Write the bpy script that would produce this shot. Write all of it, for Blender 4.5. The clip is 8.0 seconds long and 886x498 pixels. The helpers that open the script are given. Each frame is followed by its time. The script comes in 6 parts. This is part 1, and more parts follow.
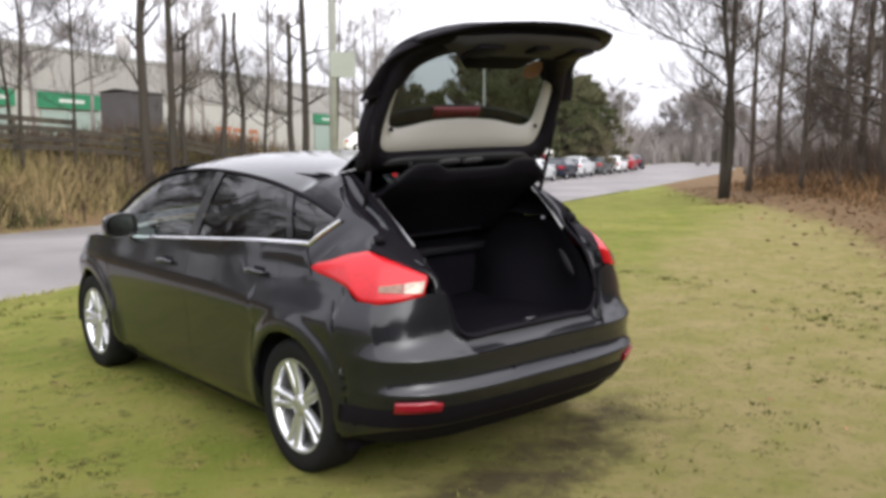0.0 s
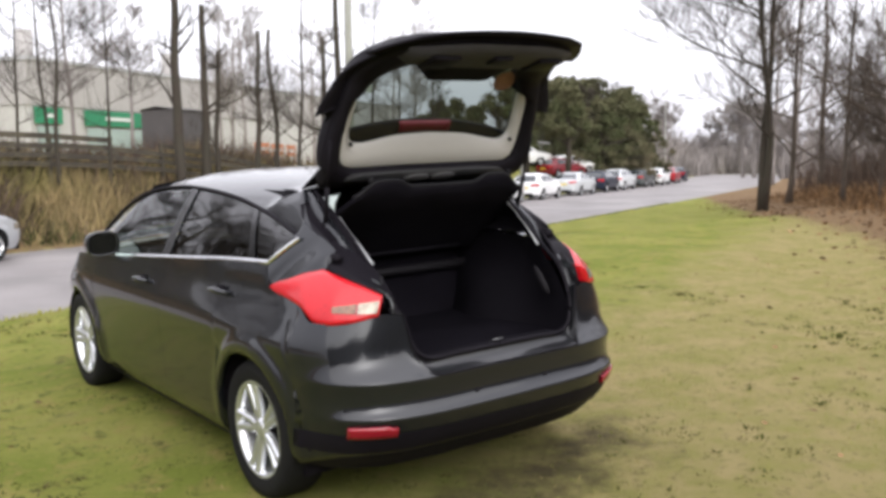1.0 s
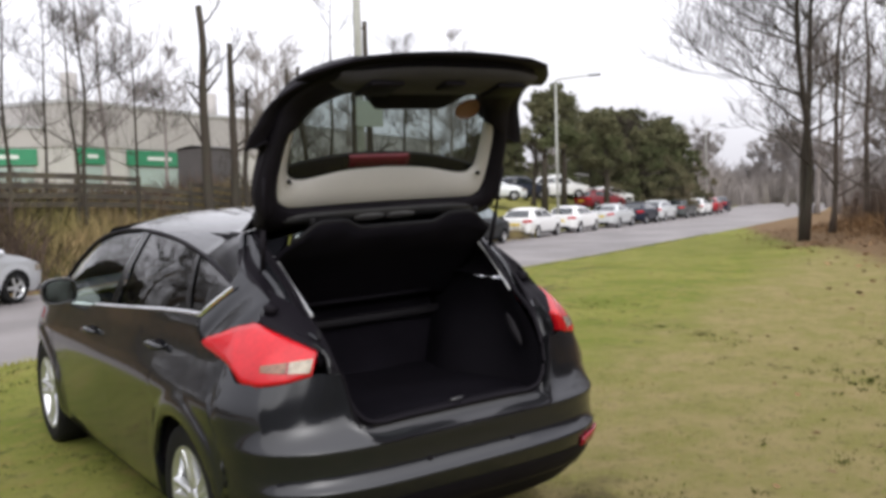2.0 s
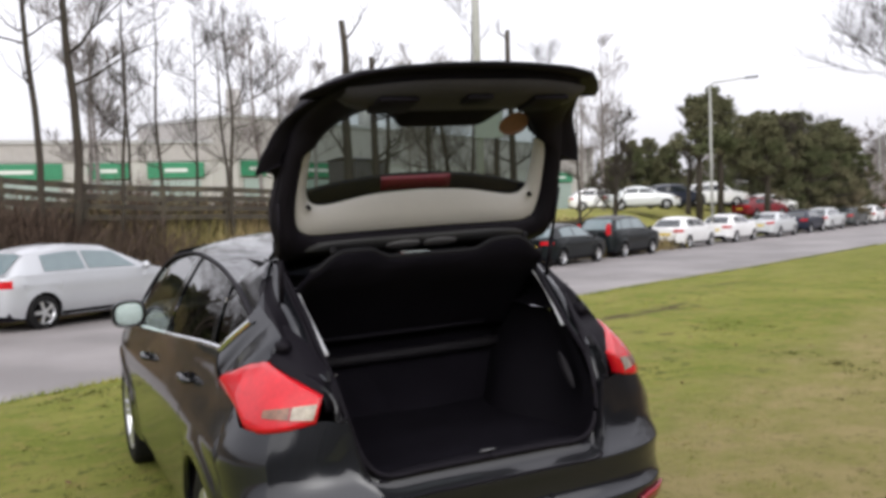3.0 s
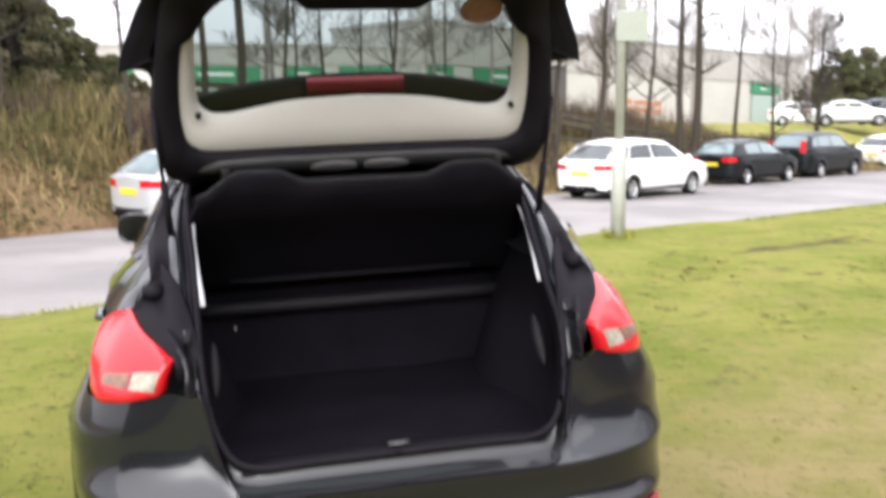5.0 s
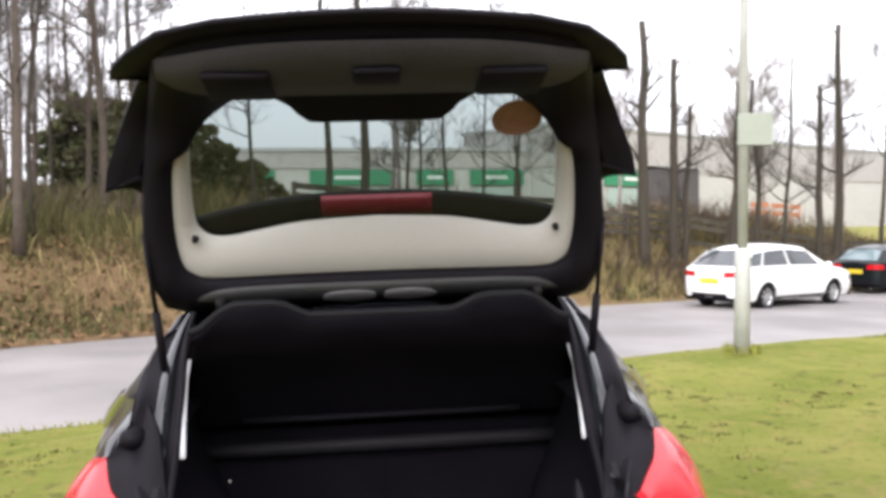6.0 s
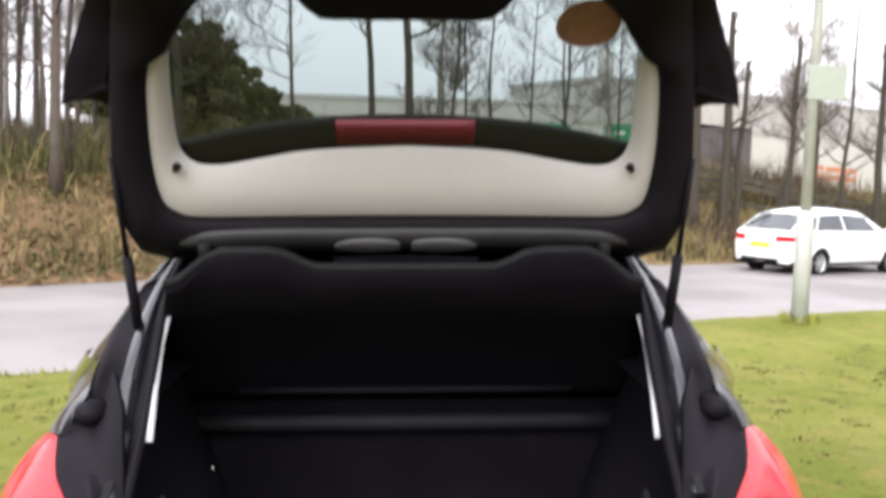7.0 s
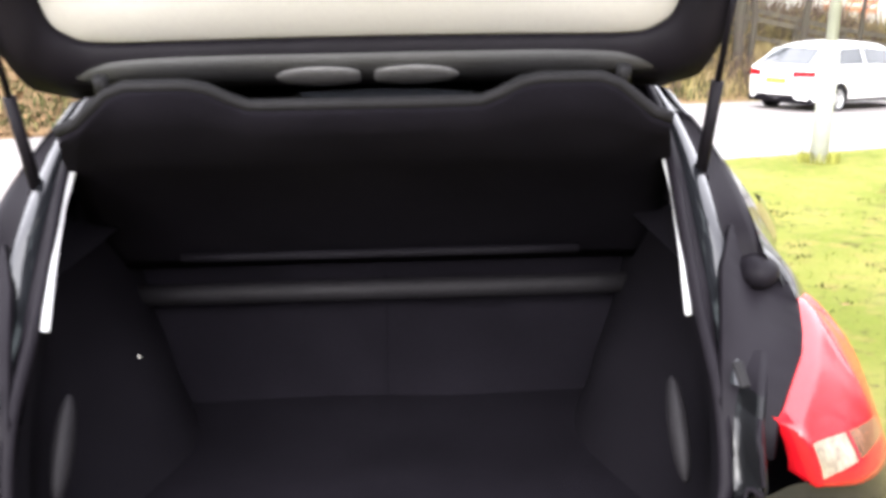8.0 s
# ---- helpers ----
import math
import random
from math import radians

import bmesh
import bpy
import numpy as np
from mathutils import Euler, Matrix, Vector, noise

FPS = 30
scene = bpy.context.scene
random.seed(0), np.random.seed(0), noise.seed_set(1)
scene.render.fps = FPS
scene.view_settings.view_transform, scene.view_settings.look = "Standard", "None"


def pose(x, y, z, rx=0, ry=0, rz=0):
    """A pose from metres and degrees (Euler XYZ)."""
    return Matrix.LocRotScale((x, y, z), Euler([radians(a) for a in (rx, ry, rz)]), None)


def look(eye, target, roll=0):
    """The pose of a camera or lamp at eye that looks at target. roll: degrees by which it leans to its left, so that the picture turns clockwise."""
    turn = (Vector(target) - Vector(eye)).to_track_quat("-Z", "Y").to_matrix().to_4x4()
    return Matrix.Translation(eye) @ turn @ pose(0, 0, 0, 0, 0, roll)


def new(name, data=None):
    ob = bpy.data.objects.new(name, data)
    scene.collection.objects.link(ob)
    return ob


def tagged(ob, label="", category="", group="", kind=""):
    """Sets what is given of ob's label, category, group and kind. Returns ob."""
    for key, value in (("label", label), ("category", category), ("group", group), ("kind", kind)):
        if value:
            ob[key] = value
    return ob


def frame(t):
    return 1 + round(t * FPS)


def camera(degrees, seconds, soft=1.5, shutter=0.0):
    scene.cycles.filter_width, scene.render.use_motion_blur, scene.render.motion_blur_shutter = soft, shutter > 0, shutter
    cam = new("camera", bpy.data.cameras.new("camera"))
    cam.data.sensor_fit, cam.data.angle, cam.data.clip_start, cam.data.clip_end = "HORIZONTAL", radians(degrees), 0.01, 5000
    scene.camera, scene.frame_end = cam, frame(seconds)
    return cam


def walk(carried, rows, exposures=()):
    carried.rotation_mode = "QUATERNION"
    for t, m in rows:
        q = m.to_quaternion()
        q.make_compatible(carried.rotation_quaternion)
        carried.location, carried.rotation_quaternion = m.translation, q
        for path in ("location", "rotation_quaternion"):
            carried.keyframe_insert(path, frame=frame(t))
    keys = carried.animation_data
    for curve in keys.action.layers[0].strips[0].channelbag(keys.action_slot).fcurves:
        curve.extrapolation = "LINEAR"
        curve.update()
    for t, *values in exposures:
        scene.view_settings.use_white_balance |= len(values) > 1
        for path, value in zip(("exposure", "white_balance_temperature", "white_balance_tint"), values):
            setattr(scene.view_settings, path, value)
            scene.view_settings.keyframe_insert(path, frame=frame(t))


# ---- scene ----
cam = camera(50.9, 8.0, soft=3.6, shutter=0.45)
# seconds, x, y, z, yaw, pitch, roll
ROWS = [
    (0.0, -3.114, -2.936, 1.518, -39.91, -6.15, 0.13),
    (0.5, -3.008, -2.936, 1.522, -38.99, -6.79, 0.43),
    (1.0, -2.727, -3.050, 1.519, -37.20, -5.28, 0.65),
    (1.2, -2.644, -3.043, 1.515, -36.53, -5.49, 1.06),
    (2.3, -1.959, -2.870, 1.540, -32.96, -2.38, 1.53),
    (2.5, -1.855, -2.884, 1.552, -31.07, -2.46, 1.51),
    (3.0, -1.534, -2.799, 1.581, -25.06, -2.38, 1.86),
    (3.5, -1.232, -2.575, 1.555, -23.90, -6.68, 1.65),
    (4.0, -0.935, -2.395, 1.538, -24.82, -12.40, 2.27),
    (4.5, -0.652, -2.383, 1.551, -18.40, -12.49, -0.35),
    (5.0, -0.452, -2.274, 1.583, -13.12, -7.75, 0.40),
    (6.5, -0.026, -1.679, 1.654, -2.74, -1.12, -1.07),
    (7.0, -0.053, -1.411, 1.607, -2.33, -4.49, -1.87),
    (7.5, -0.071, -1.180, 1.583, -2.46, -10.63, -1.38),
    (8.0, 0.022, -0.999, 1.552, -2.04, -14.02, -0.75),
]
walk(cam, [(t, pose(x, y, z, 90 + pitch, roll, yaw)) for t, x, y, z, yaw, pitch, roll in ROWS],
     exposures=[(0.0, 1.33), (1.2, 1.40), (2.5, 0.88), (3.0, 1.03), (3.5, 1.55), (4.0, 1.86), (4.5, 2.0), (5.2, 1.98), (6.5, 1.74), (7.0, 1.96), (7.5, 2.2), (8.0, 2.95)])

# ---- world and light: a bright overcast winter day ----
world = bpy.data.worlds.new("overcast_sky")
scene.world = world
world.use_nodes = True
wn, wl = world.node_tree.nodes, world.node_tree.links
sky = wn.new("ShaderNodeTexSky")
sky.sky_type = "NISHITA"
sky.sun_disc = False
sky.sun_elevation, sky.sun_rotation = radians(28), radians(200)
sky.dust_density, sky.air_density = 4.0, 1.0
hsv = wn.new("ShaderNodeHueSaturation")
hsv.inputs["Saturation"].default_value = 0.12
hsv.inputs["Value"].default_value = 0.12
wl.new(sky.outputs[0], hsv.inputs["Color"])
cloud = wn.new("ShaderNodeMix")
cloud.data_type = "RGBA"
cloud.inputs[0].default_value = 0.6
cloud.inputs[7].default_value = (1.0, 0.985, 1.08, 1)
wl.new(hsv.outputs[0], cloud.inputs[6])
# an overcast sky is about three times as bright overhead as at the horizon
way = wn.new("ShaderNodeTexCoord")
height = wn.new("ShaderNodeSeparateXYZ")
wl.new(way.outputs["Generated"], height.inputs[0])
rise = wn.new("ShaderNodeMapRange")
rise.inputs[1].default_value, rise.inputs[2].default_value, rise.inputs[3].default_value, rise.inputs[4].default_value = 0.0, 1.0, 0.58, 1.4
wl.new(height.outputs[2], rise.inputs[0])
dome = wn.new("ShaderNodeVectorMath")
dome.operation = "SCALE"
wl.new(cloud.outputs[2], dome.inputs[0])
wl.new(rise.outputs[0], dome.inputs["Scale"])
wl.new(dome.outputs[0], wn["Background"].inputs[0])
wn["Background"].inputs[1].default_value = 1.0
sun = new("sun", bpy.data.lights.new("sun", "SUN"))
sun.data.energy, sun.data.angle, sun.data.color = 0.95, radians(110), (1.0, 0.97, 0.92)
sun.matrix_world = look((-10, -30, 22), (0, 0, 0))

# ---- materials ----
MATS = {}


def material(name, base, rough=0.6, metal=0.0, vary=0.12, scale=6.0, fine=60.0, bump=0.0, bump_scale=40.0, coat=0.0, tint=None,
             spec=0.5, per_object=0.0):
    """A surface of one stuff: two scales of colour noise, an optional second tint in patches, and fine relief."""
    m = bpy.data.materials.new(name)
    m.use_nodes = True
    n, l = m.node_tree.nodes, m.node_tree.links
    b = n["Principled BSDF"]
    b.inputs["Roughness"].default_value = rough
    b.inputs["Metallic"].default_value = metal
    b.inputs["Coat Weight"].default_value = coat
    b.inputs["Coat Roughness"].default_value = 0.06
    b.inputs["Specular IOR Level"].default_value = spec
    co = n.new("ShaderNodeTexCoord")
    big = n.new("ShaderNodeTexNoise")
    big.inputs["Scale"].default_value = scale
    big.inputs["Detail"].default_value = 5
    small = n.new("ShaderNodeTexNoise")
    small.inputs["Scale"].default_value = fine
    small.inputs["Detail"].default_value = 3
    l.new(co.outputs["Object"], big.inputs["Vector"])
    l.new(co.outputs["Object"], small.inputs["Vector"])
    both = n.new("ShaderNodeMath")
    both.operation = "ADD"
    l.new(big.outputs[0], both.inputs[0])
    l.new(small.outputs[0], both.inputs[1])
    ramp = n.new("ShaderNodeMapRange")
    ramp.inputs[1].default_value, ramp.inputs[2].default_value = 0.65, 1.35
    ramp.inputs[3].default_value, ramp.inputs[4].default_value = 1 - vary, 1 + vary
    l.new(both.outputs[0], ramp.inputs[0])
    mix = n.new("ShaderNodeMix")
    mix.data_type = "RGBA"
    mix.inputs[6].default_value = (*base, 1)
    mix.inputs[7].default_value = (*(tint or base), 1)
    patch = n.new("ShaderNodeMapRange")
    patch.inputs[1].default_value, patch.inputs[2].default_value = 0.42, 0.62
    l.new(big.outputs[0], patch.inputs[0])
    l.new(patch.outputs[0], mix.inputs[0])
    mul = n.new("ShaderNodeVectorMath")
    mul.operation = "SCALE"
    l.new(mix.outputs[2], mul.inputs[0])
    l.new(ramp.outputs[0], mul.inputs["Scale"])
    last = mul.outputs[0]
    if per_object:
        info = n.new("ShaderNodeNewGeometry")
        rr = n.new("ShaderNodeMapRange")
        rr.inputs[3].default_value, rr.inputs[4].default_value = 1 - per_object, 1 + per_object
        l.new(info.outputs["Random Per Island"], rr.inputs[0])
        mul2 = n.new("ShaderNodeVectorMath")
        mul2.operation = "SCALE"
        l.new(last, mul2.inputs[0])
        l.new(rr.outputs[0], mul2.inputs["Scale"])
        last = mul2.outputs[0]
    l.new(last, b.inputs["Base Color"])
    if bump:
        bn = n.new("ShaderNodeTexNoise")
        bn.inputs["Scale"].default_value = bump_scale
        bn.inputs["Detail"].default_value = 6
        l.new(co.outputs["Object"], bn.inputs["Vector"])
        bm_ = n.new("ShaderNodeBump")
        bm_.inputs["Strength"].default_value = bump
        bm_.inputs["Distance"].default_value = 0.02
        l.new(bn.outputs[0], bm_.inputs["Height"])
        l.new(bm_.outputs[0], b.inputs["Normal"])
    MATS[name] = m
    return m


def glass(name, tint, gloss=1.0):
    """A thin pane: tinted and see-through, with a clear reflection."""
    m = bpy.data.materials.new(name)
    m.use_nodes = True
    n, l = m.node_tree.nodes, m.node_tree.links
    n.remove(n["Principled BSDF"])
    see = n.new("ShaderNodeBsdfTransparent")
    see.inputs[0].default_value = (*tint, 1)
    shine = n.new("ShaderNodeBsdfGlossy")
    shine.inputs["Roughness"].default_value = 0.02
    shine.inputs["Color"].default_value = (gloss, gloss, gloss, 1)
    fres = n.new("ShaderNodeFresnel")
    fres.inputs[0].default_value = 1.5
    mix = n.new("ShaderNodeMixShader")
    l.new(fres.outputs[0], mix.inputs[0])
    l.new(see.outputs[0], mix.inputs[1])
    l.new(shine.outputs[0], mix.inputs[2])
    l.new(mix.outputs[0], n["Material Output"].inputs[0])
    MATS[name] = m
    return m


PAINT = material("dark_grey_paint", (0.0130, 0.0138, 0.0168), 0.27, 0.5, 0.08, 2.0, 400.0, coat=0.76, spec=0.12)
PAINT_IN = material("dark_grey_flange_paint", (0.0105, 0.0108, 0.0125), 0.38, 0.4, 0.1, 3.0, 200.0, coat=0.55, spec=0.2)
BLACK = material("black_plastic", (0.0078, 0.0067, 0.009), 0.5, 0, 0.2, 8.0, 300.0, 0.08, 500.0, spec=0.06)
BLACK_GLOSS = material("gloss_black", (0.008, 0.008, 0.009), 0.12, 0, 0.1)
STEEL = material("dull_steel", (0.12, 0.12, 0.125), 0.4, 0.7, 0.1)
RUBBER = material("tyre_rubber", (0.0075, 0.0073, 0.0075), 0.75, 0, 0.25, 10.0, 90.0, 0.3, 120.0, spec=0.15)
ALLOY = material("silver_alloy", (0.62, 0.63, 0.65), 0.28, 0.85, 0.06, 8.0, 120.0)
CHROME = material("chrome", (0.8, 0.81, 0.83), 0.12, 1.0, 0.03)
CARPET = material("black_boot_carpet", (0.0079, 0.007, 0.0097), 0.95, 0, 0.35, 5.0, 220.0, 0.5, 600.0, spec=0.02)
TRIM_DARK = material("charcoal_trim", (0.0064, 0.0057, 0.0077), 0.65, 0, 0.2, 6.0, 200.0, 0.15, 400.0, spec=0.05)
TRIM_GREY = material("grey_trim", (0.0095, 0.009, 0.0105), 0.6, 0, 0.2, 8.0, 120.0, 0.1, 300.0, spec=0.1)
TRIM_PANEL = material("dull_black_trim", (0.043, 0.041, 0.05), 0.6, 0, 0.2, 8.0, 120.0, 0.1, 300.0, spec=0.15)
TRIM_LEDGE = material("worn_black_ledge", (0.0105, 0.0096, 0.0115), 0.6, 0, 0.3, 8.0, 120.0, spec=0.12)
TRIM_HINGE = material("worn_grey_trim", (0.0095, 0.009, 0.01), 0.55, 0, 0.35, 14.0, 60.0, 0.1, 200.0)
TRIM_MID = material("mid_grey_trim", (0.08, 0.077, 0.08), 0.5, 0, 0.2, 30.0, 120.0)
REFLECTION_STRIP = material("pale_reflection_strip", (0.4, 0.4, 0.42), 0.4, 0, 0.1, 8.0, 120.0)
TRIM_PALE = material("pale_grey_trim", (0.335, 0.32, 0.305), 0.6, 0, 0.05, 3.0, 150.0, 0.06, 300.0)
LAMP_RED = material("red_lamp_lens", (0.42, 0.006, 0.012), 0.22, 0, 0.2, 14.0, 60.0, coat=0.35, spec=0.3)
LAMP_DEEP = material("deep_red_lens", (0.2, 0.004, 0.014), 0.25, 0, 0.1, coat=0.3)
LAMP_AMBER = material("smoky_amber_lens", (0.15, 0.07, 0.04), 0.2, 0.2, 0.5, 25.0, 120.0, coat=0.6)
LAMP_CLEAR = material("clear_lamp_lens", (0.25, 0.215, 0.17), 0.2, 0.3, 0.4, 40.0, 120.0, coat=0.5)
GLASS_DARK = glass("privacy_glass", (0.055, 0.06, 0.062))
GLASS_CLEAR = glass("side_glass", (0.62, 0.7, 0.68))
GLASS_REAR = glass("tailgate_glass", (0.33, 0.38, 0.37), 0.55)
MIRROR = material("mirror_glass", (0.15, 0.18, 0.175), 0.06, 1.0, 0.0)
SEAT = material("dark_seat_cloth", (0.02, 0.02, 0.023), 0.9, 0, 0.25, 12.0, 200.0, 0.3, 400.0)

# ---- helpers ----


def mesh_of(bm, name, mat, smooth=True):
    me = bpy.data.meshes.new(name)
    bm.to_mesh(me)
    bm.free()
    for p in me.polygons:
        p.use_smooth = smooth
    for mm in (mat if isinstance(mat, (list, tuple)) else (mat,)):
        me.materials.append(mm)
    return me


def part(name, bm, mat, parent=None, label="", smooth=True, bevel=0.0, m=None, angle=None):
    """Link a bmesh as ONE mesh object, under a thing or a part when one is given."""
    ob = new(name, mesh_of(bm, name, mat, smooth))
    if parent is not None:
        ob.parent = parent
    if m is not None:
        ob.matrix_basis = m
    if label:
        ob["label"] = label
    if bevel:
        md = ob.modifiers.new("bevel", "BEVEL")
        md.width, md.segments, md.limit_method, md.angle_limit = bevel, 2, "ANGLE", radians(40)
    if angle:
        ob.data.set_sharp_from_angle(angle=radians(angle))
    return ob


def thing(name, label, category, m=None, group="", kind=""):
    ob = new(name)
    ob.empty_display_size = 0.2
    if m is not None:
        ob.matrix_basis = m
    return tagged(ob, label, category, group, kind)


def box(bm, lo, hi, taper=None):
    x0, y0, z0 = lo
    x1, y1, z1 = hi
    v = [bm.verts.new(c) for c in ((x0, y0, z0), (x1, y0, z0), (x1, y1, z0), (x0, y1, z0), (x0, y0, z1), (x1, y0, z1), (x1, y1, z1), (x0, y1, z1))]
    for f in ((3, 2, 1, 0), (4, 5, 6, 7), (0, 1, 5, 4), (1, 2, 6, 5), (2, 3, 7, 6), (3, 0, 4, 7)):
        bm.faces.new([v[i] for i in f])
    return v


def grid(bm, rows, flip=False, close=False, skip=None):
    """A sheet through rows of points."""
    vs = [[bm.verts.new(p) for p in r] for r in rows]
    for i in range(len(vs) - 1):
        n = len(vs[i])
        for j in range(n if close else n - 1):
            if skip and skip(i, j):
                continue
            q = [vs[i][j], vs[i][(j + 1) % n], vs[i + 1][(j + 1) % n], vs[i + 1][j]]
            bm.faces.new(q[::-1] if flip else q)
    return vs


def tube(bm, pts, radii, sides=8, cap=True):
    """A round bar through points."""
    pts = [Vector(p) for p in pts]
    if not isinstance(radii, (list, tuple)):
        radii = [radii] * len(pts)
    rings = []
    for i, p in enumerate(pts):
        d = (pts[min(i + 1, len(pts) - 1)] - pts[max(i - 1, 0)]).normalized()
        a = d.cross(Vector((0, 0, 1)) if abs(d.z) < 0.9 else Vector((1, 0, 0))).normalized()
        c = d.cross(a)
        rings.append([p + (a * math.cos(2 * math.pi * k / sides) + c * math.sin(2 * math.pi * k / sides)) * radii[i] for k in range(sides)])
    vs = grid(bm, rings, close=True, flip=True)
    if cap:
        bm.faces.new(vs[0])
        bm.faces.new(vs[-1][::-1])
    return vs


def revolve(bm, profile, segs=40, axis="x"):
    """A ring swept round the x axis from (across, radius) pairs."""
    rows = [[(a, r * math.cos(2 * math.pi * k / segs), r * math.sin(2 * math.pi * k / segs)) for k in range(segs)] for a, r in profile]
    return grid(bm, rows, close=True)


def lerp(a, b, t):
    return a + (b - a) * t


def curve_at(table, u):
    """Straight interpolation in a table of (u, value)."""
    if u <= table[0][0]:
        return table[0][1]
    for (u0, v0), (u1, v1) in zip(table, table[1:]):
        if u <= u1:
            return v0 + (v1 - v0) * (u - u0) / (u1 - u0)
    return table[-1][1]


def smooth_at(table, u):
    """Rounded interpolation (Catmull-Rom) in a table of (u, value)."""
    if u <= table[0][0]:
        return table[0][1]
    if u >= table[-1][0]:
        return table[-1][1]
    k = max(i for i in range(len(table) - 1) if table[i][0] <= u)
    (u1, p1), (u2, p2) = table[k], table[k + 1]
    u0, p0 = table[k - 1] if k else (2 * u1 - u2, 2 * p1 - p2)
    u3, p3 = table[k + 2] if k + 2 < len(table) else (2 * u2 - u1, 2 * p2 - p1)
    m1, m2 = (p2 - p0) / (u2 - u0), (p3 - p1) / (u3 - u1)
    h = u2 - u1
    t = (u - u1) / h
    return (2 * t ** 3 - 3 * t ** 2 + 1) * p1 + (t ** 3 - 2 * t ** 2 + t) * h * m1 + (3 * t ** 2 - 2 * t ** 3) * p2 + (t ** 3 - t ** 2) * h * m2


def along(pts, t):
    """The point at t (0 to 1) along a list of points, by length."""
    pts = [Vector(p) for p in pts]
    d = [0]
    for a, b in zip(pts, pts[1:]):
        d.append(d[-1] + (b - a).length)
    u = t * d[-1]
    for i in range(len(pts) - 1):
        if u <= d[i + 1] or i == len(pts) - 2:
            return pts[i].lerp(pts[i + 1], (u - d[i]) / max(d[i + 1] - d[i], 1e-9))


def smoothstep(a, b, x):
    t = min(max((x - a) / (b - a), 0), 1)
    return t * t * (3 - 2 * t)

# ---- the dark grey hatchback with its tailgate open ----
NOSE_UP, RIGHT_UP = 0.79, 1.85
CAR_POSE = pose(0, 0, 0, NOSE_UP, 0, 0) @ pose(0, 0, 0, 0, -RIGHT_UP, 0)

HALF = [(0.16, 0.79), (0.22, 0.835), (0.30, 0.865), (0.42, 0.878), (0.55, 0.885), (0.70, 0.899), (0.78, 0.903), (0.85, 0.882), (0.93, 0.857), (1.0, 0.839), (1.05, 0.832),
        (1.1, 0.805), (1.2, 0.735), (1.3, 0.66), (1.4, 0.58)]
TAIL = [(0.28, 0.12), (0.33, 0.085), (0.38, 0.05), (0.44, 0.02), (0.48, 0.006), (0.495, 0.0), (0.505, 0.012), (0.515, 0.03), (0.56, 0.036), (0.61, 0.034), (0.638, 0.026), (0.648, 0.030),
        (0.66, 0.05), (0.69, 0.083), (0.72, 0.101), (0.76, 0.108), (0.9, 0.115), (1.0, 0.12), (1.1, 0.3)]
NOSE = [(0.18, 4.2), (0.3, 4.33), (0.5, 4.36), (0.65, 4.33), (0.75, 4.24), (0.9, 4.0), (1.0, 3.9)]
BELT = [(0.80, 1.088), (1.25, 1.068), (1.8, 1.03), (2.6, 0.972), (3.0, 0.945), (3.35, 0.93), (3.7, 0.90), (4.0, 0.85), (4.3, 0.74)]
WHEELS_Y, AXLE, ARCH = (0.83, 3.478), 0.32, 0.365
CORNER = 0.80


def plain_width(y, z):
    w = smooth_at(HALF, z)
    w *= 1 - 0.10 * smoothstep(2.9, 4.3, y) ** 1.5
    return w * (1 - 0.035 * smoothstep(1.6, 0.7, y) * smoothstep(0.75, 0.95, z))


def arch_flare(y, z):
    """The raised lip round each wheel arch."""
    d = min(math.hypot(y - yw, z - AXLE) for yw in WHEELS_Y)
    return (0.010 * math.exp(-((d - ARCH - 0.01) / 0.045) ** 2) + 0.014 * smoothstep(ARCH + 0.095, ARCH + 0.06, d)) * (1 if z > 0.2 else 0)


def half_width(y, z):
    return plain_width(y, z) + arch_flare(y, z)


def rear_station(a):
    """A rib of the rear end at the angle a (0 at the middle, 90 at the side)."""
    def at(z):
        k = 0.5
        s, c = math.sin(radians(a)) ** k, math.cos(radians(a)) ** k
        yr = curve_at(TAIL, z)
        y = CORNER - (CORNER - yr) * c
        return (plain_width(CORNER, z) + arch_flare(y, z)) * s, y
    return at


def side_station(y):
    return lambda z: (half_width(y, z), y)


def nose_station(f):
    def at(z):
        yf = smooth_at(NOSE, z)
        a = f * math.pi / 2
        return half_width(3.6, z) * 0.985 * math.cos(a) ** 0.72, 3.6 + (yf - 3.6) * math.sin(a)
    return at


def bottom_z(y):
    z = 0.20
    if y < 0.5:
        z = lerp(0.33, 0.26, smoothstep(0.1, 0.46, y))
    for yw in WHEELS_Y:
        d = abs(y - yw)
        if d < ARCH:
            z = max(z, AXLE + math.sqrt(ARCH ** 2 - d * d))
    return z


# the tail lamp's lower and upper edge, from the opening outwards to the tip of its tongue
LAMP_LOW = [(0.612, 0.164, 0.908), (0.70, 0.207, 0.888), (0.771, 0.284, 0.874), (0.801, 0.362, 0.876), (0.806, 0.40, 0.895), (0.810, 0.46, 0.934), (0.811, 0.57, 0.957), (0.806, 0.69, 0.969), (0.804, 0.748, 0.984)]
LAMP_HIGH = [(0.584, 0.170, 0.990), (0.634, 0.27, 1.03), (0.677, 0.37, 1.063), (0.696, 0.445, 1.083), (0.717, 0.49, 1.075), (0.743, 0.535, 1.065), (0.777, 0.62, 1.035), (0.799, 0.70, 1.009), (0.805, 0.752, 0.990)]


def lamp_edge(pts, t):
    """A point on a rounded line through pts, evenly by their number."""
    u = min(max(t, 0), 1) * (len(pts) - 1)
    return Vector([smooth_at([(k, p[i]) for k, p in enumerate(pts)], u) for i in range(3)])


